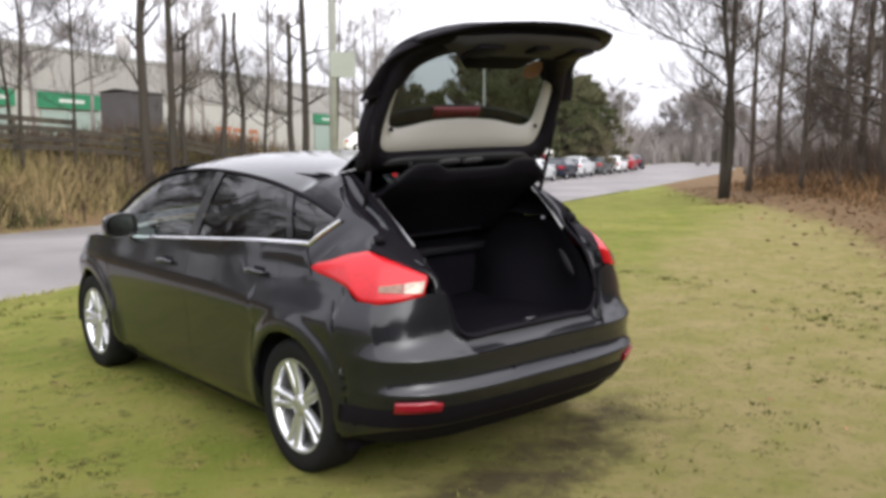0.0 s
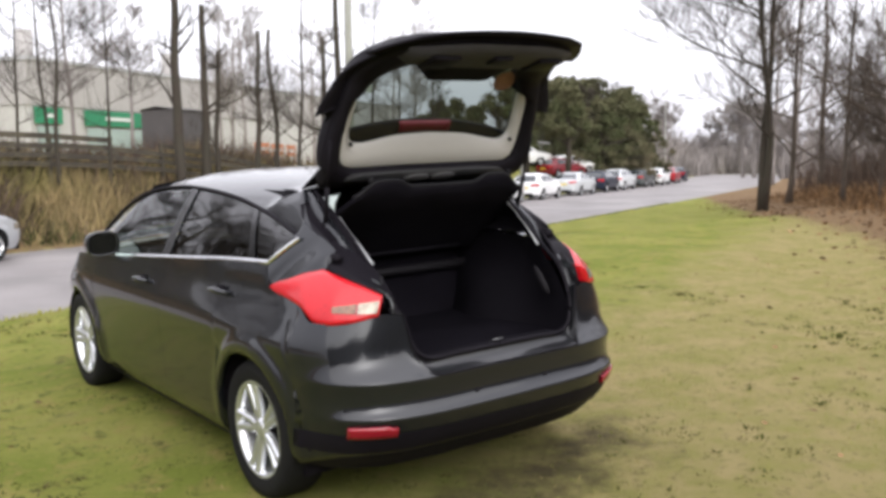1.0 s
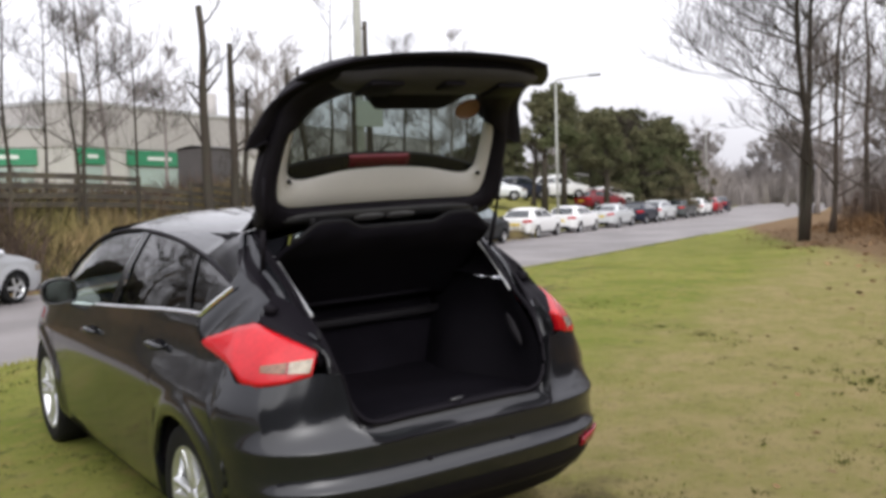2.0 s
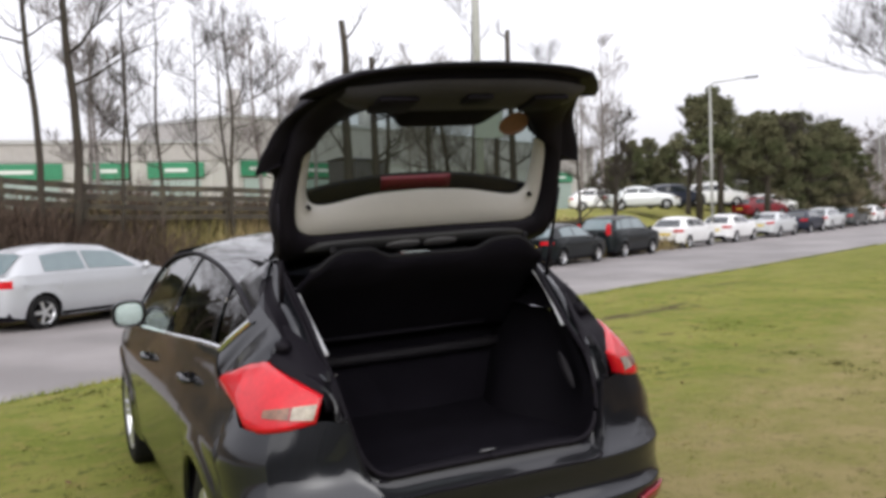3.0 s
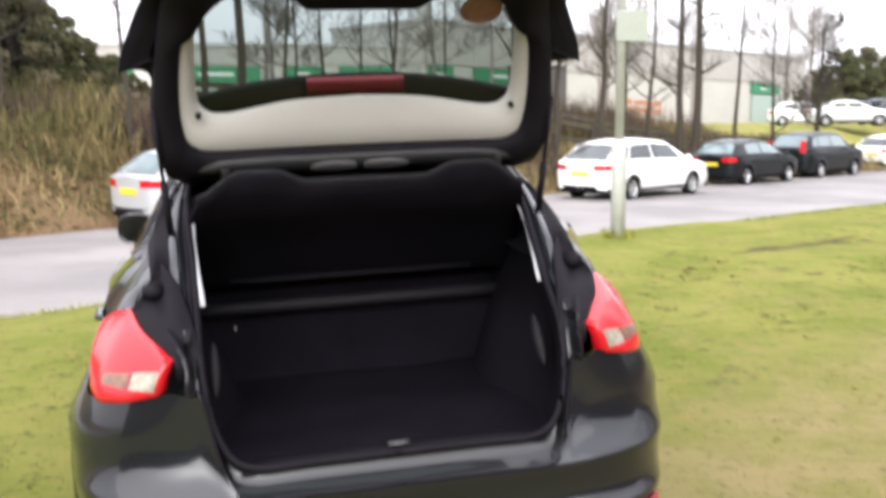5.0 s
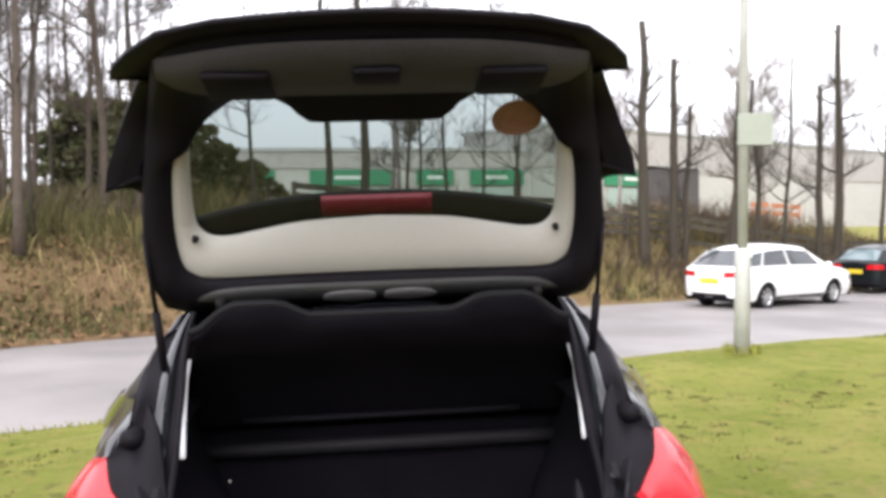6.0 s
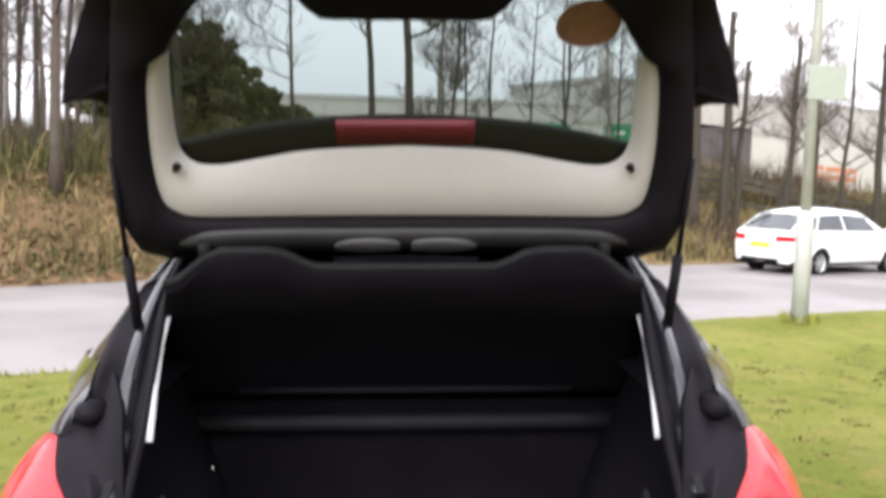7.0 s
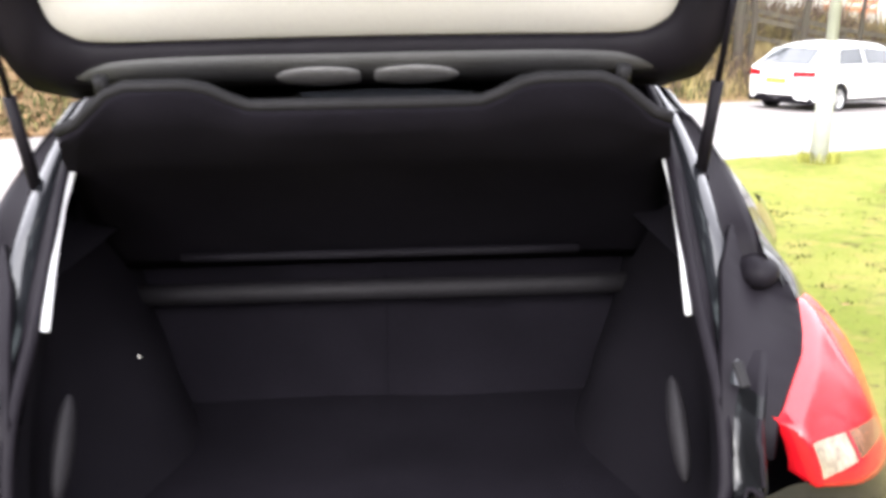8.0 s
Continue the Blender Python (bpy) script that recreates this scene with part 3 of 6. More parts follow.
def wing_mirror(car, side):
    ring = lambda sx, sz, y, k=24: [(side * (0.892 + 0.096 * sx * math.copysign(abs(math.cos(a)) ** 0.7, math.cos(a))), y + 0.02 * math.cos(a), 1.032 + 0.08 * sz * math.copysign(abs(math.sin(a)) ** 0.7, math.sin(a)) - 0.006 * math.cos(a)) for a in [2 * math.pi * q / k for q in range(k)]]
    bm = bmesh.new()
    vs = grid(bm, [ring(sx, sz, y) for y, sx, sz in ((2.86, 0.78, 0.76), (2.83, 0.95, 0.94), (2.86, 1.0, 1.0), (2.92, 0.95, 0.93), (2.97, 0.75, 0.7), (2.995, 0.35, 0.3))], close=True)
    bm.faces.new(vs[-1])
    mir = part("wing_mirror", bm, PAINT, car, "dark grey wing mirror housing")
    bm = bmesh.new()
    bm.faces.new([bm.verts.new((p[0], 2.846 + 0.2 * (abs(p[0]) - 0.892) + 0.13 * (p[2] - 1.032), p[2])) for p in ring(0.76, 0.76, 2.85)])
    part("mirror_glass", bm, MIRROR, mir, "silvered mirror glass", smooth=False)
    bm = bmesh.new()
    tube(bm, [(side * 0.79, 2.96, 0.975), (side * 0.86, 2.93, 0.985)], [0.035, 0.03], 10)
    part("mirror_stalk", bm, BLACK, mir)


def wheel(car, side, y):
    rot = pose(0, 0, 0, 0, 0, 0 if side < 0 else 180)
    m = Matrix.Translation((side * 0.775, y, AXLE)) @ rot
    bm = bmesh.new()
    revolve(bm, [(0.095, 0.222), (0.105, 0.25), (0.107, 0.285), (0.098, 0.312), (0.07, 0.324), (0.0, 0.326), (-0.07, 0.324), (-0.098, 0.312), (-0.107, 0.285), (-0.105, 0.25), (-0.095, 0.222)], 56)
    tyre = part("wheel", bm, RUBBER, car, "black road tyre with a silver alloy wheel", m=m)
    bm = bmesh.new()
    revolve(bm, [(0.095, 0.222), (0.08, 0.21), (0.0, 0.195), (-0.07, 0.205), (-0.09, 0.212), (-0.099, 0.224), (-0.094, 0.232)], 56)
    part("rim", bm, ALLOY, tyre, "silver alloy rim")
    for k in range(5):
        bm = bmesh.new()
        for off in (-0.17, 0.17):
            a0 = 2 * math.pi * k / 5
            rows = []
            for r, hw, x in ((0.045, 0.020, -0.078), (0.10, 0.019, -0.080), (0.16, 0.017, -0.084), (0.212, 0.020, -0.092)):
                a = a0 + off * (0.9 if r > 0.1 else 1.4 * r / 0.1 * 0.8)
                c, s = math.cos(a), math.sin(a)
                rows.append([(x + dx, c * r - s * w, s * r + c * w) for w, dx in ((-hw, 0.03), (-hw, 0.004), (-hw * 0.6, -0.004), (hw * 0.6, -0.004), (hw, 0.004), (hw, 0.03))])
            grid(bm, rows)
        part("spoke", bm, ALLOY, tyre)
    bm = bmesh.new()
    vs = revolve(bm, [(-0.06, 0.058), (-0.082, 0.052), (-0.088, 0.034), (-0.09, 0.0005)], 24)
    part("hub_cap", bm, ALLOY, tyre, "silver hub cap")
    bm = bmesh.new()
    vs = revolve(bm, [(-0.02, 0.15), (-0.02, 0.05), (-0.0, 0.05), (-0.0, 0.15), (-0.02, 0.15)], 32)
    part("brake_disc", bm, TRIM_GREY, tyre, "dull steel brake disc")
    bm = bmesh.new()
    rows = []
    for a in spread(-8, 188, 26):
        c, s = math.cos(radians(a)), math.sin(radians(a))
        rows.append([(side * x, y + 0.372 * c, AXLE + 0.372 * s) for x in (0.50, 0.70, 0.868)])
    grid(bm, rows)
    part("wheel_arch_liner", bm, BLACK, car)


# tailgate: across (x) and away from the hinge (s), with its inner face towards n; steep at the window, flat below it
GATE_LINE = [(-0.06, 0.815, 1.414, 0.966), (0, 0.705, 1.453, 0.942), (0.05, 0.636, 1.483, 0.93), (0.1, 0.613, 1.509, 0.936), (0.15, 0.603, 1.535, 0.947), (0.2, 0.595, 1.562, 0.959),
             (0.3, 0.571, 1.617, 0.981), (0.42, 0.537, 1.687, 1.007), (0.58, 0.485, 1.786, 1.043), (0.66, 0.456, 1.838, 1.061), (0.74, 0.426, 1.892, 1.08), (0.8, 0.38, 1.931, 1.083),
             (0.86, 0.297, 1.965, 1.067), (0.92, 0.188, 1.993, 1.038), (0.98, 0.077, 2.018, 1.005), (1.04, -0.03, 2.041, 0.973), (1.08, -0.097, 2.055, 0.953)]
GATE_Y, GATE_Z, GATE_X = [(g[0], g[1]) for g in GATE_LINE], [(g[0], g[2]) for g in GATE_LINE], [(g[0], g[3]) for g in GATE_LINE]


def gate_normal(s):
    """The way the inner face looks, as (y, z)."""
    dy, dz = smooth_at(GATE_Y, s + 0.03) - smooth_at(GATE_Y, s - 0.03), smooth_at(GATE_Z, s + 0.03) - smooth_at(GATE_Z, s - 0.03)
    d = math.hypot(dy, dz)
    return -dz / d, dy / d


def gate_point(x, s, n):
    ny, nz = gate_normal(s)
    return (x * smooth_at(GATE_X, s), smooth_at(GATE_Y, s) + n * ny, smooth_at(GATE_Z, s) + n * nz)


def gate_turn(s):
    ny, nz = gate_normal(s)
    return pose(0, 0, 0, -math.degrees(math.atan2(-ny, -nz)), 0, 0)


GATE_EDGE = [(0, -0.015), (0.3, -0.015), (0.56, -0.03), (0.62, 0.01), (0.638, 0.10), (0.632, 0.2), (0.617, 0.30), (0.585, 0.45), (0.556, 0.575), (0.60, 0.55), (0.658, 0.515), (0.632, 0.60), (0.555, 0.77), (0.495, 0.90),
             (0.556, 0.903), (0.545, 0.935), (0.509, 0.972), (0.446, 1.018), (0.33, 1.044), (0.16, 1.056), (0, 1.061)]
GATE_RIM = [(0, -0.015), (0.3, -0.015), (0.56, -0.03), (0.62, 0.01), (0.636, 0.10), (0.63, 0.2), (0.615, 0.30), (0.582, 0.45), (0.548, 0.60), (0.505, 0.77), (0.475, 0.90), (0.465, 0.94), (0.42, 0.985), (0.33, 1.005), (0.16, 1.015), (0, 1.018)]
GATE_HOLE = [(0, 0.092), (0.3, 0.094), (0.465, 0.10), (0.515, 0.125), (0.538, 0.185), (0.527, 0.35), (0.494, 0.55), (0.470, 0.635), (0.441, 0.655), (0.41, 0.71), (0.368, 0.773), (0.32, 0.82), (0.29, 0.838), (0.255, 0.846), (0.222, 0.838), (0.19, 0.806), (0.165, 0.782), (0.13, 0.771), (0, 0.768)]
GLASS_LOW = [(0, 0.345), (0.2, 0.333), (0.33, 0.303), (0.405, 0.287), (0.453, 0.30), (0.474, 0.36), (0.461, 0.5), (0.447, 0.60), (0.438, 0.65)]


GATE_HULL = [(-0.05, 0.03), (0.1, 0.06), (0.3, 0.075), (0.5, 0.075), (0.65, 0.075), (0.78, 0.07), (0.92, 0.05), (1.03, 0.02), (1.08, 0.0)]


def half_loop(pts, n):
    """n points along a line, its corners kept."""
    d = [math.dist(a, b) for a, b in zip(pts, pts[1:])]
    cuts = [max(1, round(v / sum(d) * (n - 1))) for v in d]
    while sum(cuts) != n - 1:
        k = max(range(len(d)), key=lambda i: cuts[i])
        cuts[k] += 1 if sum(cuts) < n - 1 else -1
    out = [pts[0]]
    for (a, b), c in zip(zip(pts, pts[1:]), cuts):
        out += [(lerp(a[0], b[0], k / c), lerp(a[1], b[1], k / c)) for k in range(1, c + 1)]
    return out


def rounded(pts, k=4):
    """The same line with its corners eased."""
    return [(p.x, p.y) for p in smooth_path([(x, y, 0) for x, y in pts], (len(pts) - 1) * k + 1)]


def both_halves(half):
    return half + [(-x, s) for x, s in half[::-1][1:-1]]


def crown(x, s):
    """How far the outer skin bows away from the inner frame."""
    return 0.02 * (x / 0.6) ** 2


def tailgate(car):
    n = 120
    edge, hole, rim = both_halves(half_loop(GATE_EDGE, n)), both_halves(half_loop(rounded(GATE_HOLE), n)), both_halves(half_loop(GATE_RIM, n))
    P = lambda loop, off, k=1.0: [gate_point(x * k, s, off + crown(x, s)) for x, s in loop]
    between = lambda a, b, t: [(lerp(p[0], q[0], t), lerp(p[1], q[1], t)) for p, q in zip(a, b)]
    bm = bmesh.new()
    grid(bm, [P(hole, -0.06), P(hole, -0.008), P(between(hole, rim, 0.06), 0.008), P(between(hole, rim, 0.45), 0.028), P(between(hole, rim, 0.9), 0.02), P(rim, 0.004), P(rim, -0.04)], close=True)
    gate = part("tailgate", bm, BLACK, car, "black inner frame of the raised tailgate")
    bm = bmesh.new()
    inner = between(edge, hole, 0.25)
    hull = lambda loop, k: [gate_point(x, s, crown(x, s) - 0.02 - k * smooth_at(GATE_HULL, s)) for x, s in loop]
    grid(bm, [P(between(edge, hole, 0.5), -0.018), P(inner, -0.016), P(edge, -0.008), P(edge, -0.02, 1.002), hull(between(edge, rim, 0.7), 0.35), hull(rim, 0.7), hull(between(rim, hole, 0.12), 0.95), hull(between(rim, hole, 0.4), 1.0), P(hole, -0.085)], close=True)
    part("tailgate_skin", bm, BLACK, gate, "black edged outer skin")
    # pane
    bm = bmesh.new()
    half = half_loop(rounded(GATE_HOLE), 90)
    rows = []
    for x, s in half:
        rows.append([gate_point(x * k, s, -0.045 + crown(x * k, s)) for k in spread(-1.02, 1.02, 13)])
    grid(bm, rows)
    part("tailgate_window", bm, GLASS_REAR, gate, "tinted heated rear window")
    # pale inner surround
    bm = bmesh.new()
    lo = half_loop(rounded(GATE_HOLE)[:33], 66)
    hi = half_loop(rounded(GLASS_LOW), 66)
    for sg in (-1, 1):
        rows = []
        for a, b in zip(lo, hi):
            rows.append([gate_point(sg * lerp(a[0], b[0], v), lerp(a[1], b[1], v), o + crown(a[0], a[1])) for v, o in ((0, -0.012), (0.06, -0.004), (0.5, -0.012), (0.94, -0.03), (1, -0.042))])
        grid(bm, rows, flip=sg > 0)
    bmesh.ops.remove_doubles(bm, verts=bm.verts, dist=0.0005)
    part("window_surround_trim", bm, TRIM_PALE, gate, "pale grey plastic trim round the rear window")
    for sg in (-1, 1):
        bm = bmesh.new()
        c = Vector(gate_point(sg * 0.48, 0.307, 0.01))
        tube(bm, [c, c + Vector((0, *gate_normal(0.307))) * 0.016], [0.010, 0.007], 12)
        part("trim_plug", bm, BLACK, gate, "small black plug")
        # grip recess
        bm = bmesh.new()
        box(bm, (-0.072, -0.07, -0.012), (0.072, 0.07, 0.006))
        ob = part("grip_recess", bm, BLACK, gate, "black hand grip recess", bevel=0.012, m=Matrix.Translation(gate_point(sg * 0.285, 0.95, 0.060)) @ gate_turn(0.95))
        # strut
        bm = bmesh.new()
        b0, b1 = Vector((sg * 0.578, 0.63, 1.256)), Vector(gate_point(sg * 0.598, 0.36, 0.035))
        tube(bm, [b0, b0.lerp(b1, 0.45)], 0.011, 10)
        tube(bm, [b0.lerp(b1, 0.45), b1], 0.006, 8)
        part("gas_strut", bm, BLACK, car, "slim black gas strut")
        bm = bmesh.new()
        r = bmesh.ops.create_uvsphere(bm, u_segments=10, v_segments=8, radius=0.017)
        bmesh.ops.translate(bm, verts=bm.verts, vec=b0)
        part("strut_mount", bm, BLACK, car)
    # panel over the lower half with lock
    bm = bmesh.new()
    rows = []
    for u in spread(-1, 1, 25):
        x = 0.455 * u
        lo, hi = 0.893 + 0.03 * abs(u) ** 6, 1.03 - 0.06 * abs(u) ** 3.5
        rows.append([gate_point(x, lerp(lo, hi, v), o * (1 - 0.5 * abs(u) ** 10)) for v, o in ((0, 0.03), (0.07, 0.054), (0.42, 0.061), (0.86, 0.05), (1, 0.025))])
    grid(bm, rows)
    part("lower_trim", bm, TRIM_PANEL, gate, "charcoal plastic lower trim")
    bm = bmesh.new()
    box(bm, (-0.05, -0.04, -0.01), (0.05, 0.04, 0.006))
    part("lock_cover", bm, BLACK, gate, bevel=0.008, m=Matrix.Translation(gate_point(0, 0.975, 0.062)) @ gate_turn(0.975))
    # dome over the lower glass edge, for the wiper motor
    bm = bmesh.new()
    rows = []
    for u in spread(-1, 1, 21):
        x = 0.245 * u
        d = 1 - smoothstep(0.56, 0.95, abs(u))
        rows.append([gate_point(x, s, o) for s, o in ((0.905, 0.035), (lerp(0.89, 0.80, d), lerp(0.03, 0.045, d)), (lerp(0.87, 0.772, d), lerp(0.015, 0.03, d)), (lerp(0.862, 0.764, d), -0.03))])
    grid(bm, rows)
    part("wiper_motor_cover", bm, TRIM_DARK, gate, "black cover of the wiper motor")
    # trim at the hinge end, with two paler ovals
    bm = bmesh.new()
    rows = []
    for u in spread(-1, 1, 31):
        w = 1 - abs(u) ** 6
        rows.append([gate_point(0.53 * u, s, o) for s, o in ((lerp(0.055, 0.080, w), 0.022), (lerp(0.052, 0.070, w), 0.040), (lerp(0.048, 0.026, w), 0.043), (lerp(0.044, 0.010, w), 0.02))])
    grid(bm, rows)
    part("hinge_trim", bm, TRIM_HINGE, gate, "grey trim strip at the hinge edge")
    for sg in (-1, 1):
        bm = bmesh.new()
        r = bmesh.ops.create_uvsphere(bm, u_segments=20, v_segments=10, radius=1)
        bmesh.ops.transform(bm, matrix=Matrix.Translation(gate_point(sg * 0.082, 0.05, 0.043)) @ gate_turn(0.05) @ Matrix.Diagonal((0.078, 0.032, 0.009, 1)), verts=bm.verts)
        for v in bm.verts:
            if sg * v.co.x < 0.012:
                v.co.x = sg * 0.012
        part("pale_oval", bm, TRIM_MID, gate)
    # roof spoiler outside, with the high brake lamp, seen through the glass
    bm = bmesh.new()
    rows = []
    for u in spread(-1, 1, 31):
        top = 0.40 - 0.11 * abs(u) ** 2.2
        rows.append([(0.56 * u, 0.872 + 0.01 * u * u, 1.447 - 0.04 * abs(u) ** 3)] + [gate_point(0.56 * u, s, o + 0.02 * u * u) for s, o in ((-0.01, -0.085), (0.10, -0.135), (top - 0.03, -0.15), (top, -0.125), (top - 0.012, -0.10), (0.15, -0.095), (0.02, -0.08))])
    grid(bm, rows)
    part("roof_spoiler", bm, BLACK, gate, "black roof spoiler")
    bm = bmesh.new()
    grid(bm, [[gate_point(x, s, o) for s, o in ((0.318, -0.094), (0.328, -0.088), (0.378, -0.090), (0.393, -0.10))] for x in spread(-0.15, 0.15, 12)])
    ob = part("high_brake_lamp", bm, material("crimson_brake_lens", (0.34, 0.008, 0.035), 0.3, 0, 0.15, coat=0.2), gate, "deep red high brake lamp")
    md = ob.modifiers.new("thick", "SOLIDIFY")
    md.thickness = 0.006
    # faded round sticker on the glass
    bm = bmesh.new()
    f = [bm.verts.new(gate_point(0.335 + 0.06 * math.cos(a), 0.718 + 0.055 * math.sin(a), -0.038 + crown(0.33, 0.73))) for a in [2 * math.pi * k / 24 for k in range(24)]]
    bm.faces.new(f)
    part("sticker", bm, material("faded_orange_sticker", (0.20, 0.10, 0.085), 0.7, 0, 0.15, 20.0), gate, "round faded orange sticker", smooth=False)


def luggage_space(car):
    bm = bmesh.new()
    grid(bm, [[(x * (0.47 + 0.04 * min(1, (y - 0.15) / 0.3)), y, 0.672 + 0.003 * math.sin(5 * x + 3 * y)) for x in spread(-1, 1, 15)] for y in spread(0.15, 1.06, 15)])
    ob = part("boot_floor", bm, CARPET, car, "black carpeted boot floor")
    for side in (-1, 1):
        bm = bmesh.new()
        rows = []
        for t in spread(0, 1, 18):
            y = lerp(0.14, 1.15, t)
            bulge = 0.10 * math.exp(-((y - 0.83) / 0.25) ** 2)
            row = []
            for z in spread(0.66, 1.12, 10):
                edge = along([(0.45, 0.13, 0.70), (0.482, 0.15, 0.79), (0.503, 0.19, 0.9), (0.512, 0.26, 1.0), (0.515, 0.38, 1.09), (0.515, 0.45, 1.14)], (z - 0.66) / 0.48)
                yy = lerp(edge.y + 0.005, 1.15, t)
                row.append((side * (edge.x + 0.05 * smoothstep(0, 0.3, t) - bulge * (1 - smoothstep(0.8, 1.0, z)) ), yy, z))
            rows.append(row)
        grid(bm, rows)
        part("boot_side_trim", bm, TRIM_DARK, car, "charcoal boot side lining")
        bm = bmesh.new()
        rows = [[(side * x, y, z) for x, y, z in ((0.515, lerp(0.45, 1.15, t), 1.14), (0.56, lerp(0.5, 1.15, t), 1.15), (0.63, lerp(0.62, 1.2, t), 1.20))] for t in spread(0, 1, 8)]
        grid(bm, rows)
        rows = [[(side * lerp(0.625, 0.50, v), lerp(lerp(0.62, 0.84, v), 1.2, t), lerp(1.2, 1.40, v)) for v in spread(0, 1, 6)] for t in spread(0, 1, 5)]
        grid(bm, rows)
        part("pillar_lining", bm, TRIM_DARK, car)
        # added plate that stops daylight leaking in through the quarter window
        bm = bmesh.new()
        grid(bm, [[(side * lerp(0.615, 0.535, v), lerp(0.80, 1.5, t), lerp(1.02, 1.395, v)) for v in spread(0, 1, 5)] for t in spread(0, 1, 6)])
        part("quarter_light_block", bm, TRIM_DARK, car, "black plate added to block light from the rear quarter window")
        # paler bulge standing for the lining's grey scuff and a soft painted highlight
        bm = bmesh.new()
        bmesh.ops.create_uvsphere(bm, u_segments=16, v_segments=10, radius=1)
        bmesh.ops.transform(bm, matrix=Matrix.Translation((side * 0.474, 0.34, 0.915)) @ pose(0, 0, 0, -38, 0, 0) @ Matrix.Diagonal((0.016, 0.022, 0.085, 1)), verts=bm.verts)
        part("scuff_highlight_bulge", bm, TRIM_LEDGE, car, "grey bulge on the side lining, for a scuffed edge and its highlight")
    # seat backs
    for x0, x1 in ((-0.60, -0.001), (0.0005, 0.60)):
        bm = bmesh.new()
        rows = []
        for t in spread(0, 1, 10):
            z = lerp(0.66, 1.08, t)
            y = 1.05 + 0.10 * t
            rows.append([(lerp(x0, x1, u), y + (0.004 * abs(2 * u - 1) ** 8) + (0.03 if t == 1 else 0), z) for u in spread(0, 1, 12)])
        rows.append([(lerp(x0, x1, u), 1.30, 1.09) for u in spread(0, 1, 12)])
        rows.append([(lerp(x0, x1, u), 1.36, 0.6) for u in spread(0, 1, 12)])
        grid(bm, rows)
        part("rear_seat_back", bm, CARPET, car, "black carpeted rear seat back")
    bm = bmesh.new()
    tube(bm, [(x, 1.06, 0.932) for x in spread(-0.57, 0.57, 12)], 0.025, 8)
    part("seat_back_rail", bm, TRIM_LEDGE, car, "dark grey ledge across the seat backs")
    # parcel shelf, raised with the gate
    bm = bmesh.new()
    rows = []
    for t in spread(0, 1, 14):
        y, z = lerp(1.04, 0.52, t), lerp(1.02, 1.376, t) + 0.02 * math.sin(math.pi * t)
        hw = lerp(0.59, 0.492, t ** 1.5)
        row = []
        for u in spread(-1, 1, 33):
            e = 0.0
            if t > 0.85:
                e = (t - 0.85) / 0.15 * (0.07 * smoothstep(1.0, 0.75, abs(u)) - 0.035 * smoothstep(0.55, 0.36, abs(u)))
            row.append((hw * u, y - e * 0.4, z + e))
        rows.append(row)
    grid(bm, rows)
    ob = part("parcel_shelf", bm, CARPET, car, "black parcel shelf tilted up with the tailgate")
    md = ob.modifiers.new("thick", "SOLIDIFY")
    md.thickness, md.offset = 0.02, 1
    top = [(r[0], r[1], r[2]) for r in rows[-1]]
    bm = bmesh.new()
    tube(bm, top, 0.011, 8)
    part("shelf_edge", bm, TRIM_GREY, ob, "grey rolled shelf edge")
    bm = bmesh.new()
    tube(bm, [(x, 0.93, 1.052) for x in spread(-0.42, 0.42, 6)], 0.010, 8)
    part("shelf_hinge", bm, TRIM_DARK, ob)
    for sg in (-1, 1):
        bm = bmesh.new()
        tube(bm, [(sg * 0.407, 0.505, 1.437), (sg * 0.407, 0.495, 1.462)], 0.012, 10)
        part("shelf_peg", bm, TRIM_GREY, ob)
    bm = bmesh.new()
    r = bmesh.ops.create_uvsphere(bm, u_segments=10, v_segments=6, radius=0.003)
    bmesh.ops.translate(bm, verts=bm.verts, vec=(-0.41, 0.55, 0.98))
    part("boot_light", bm, TRIM_PALE, car)


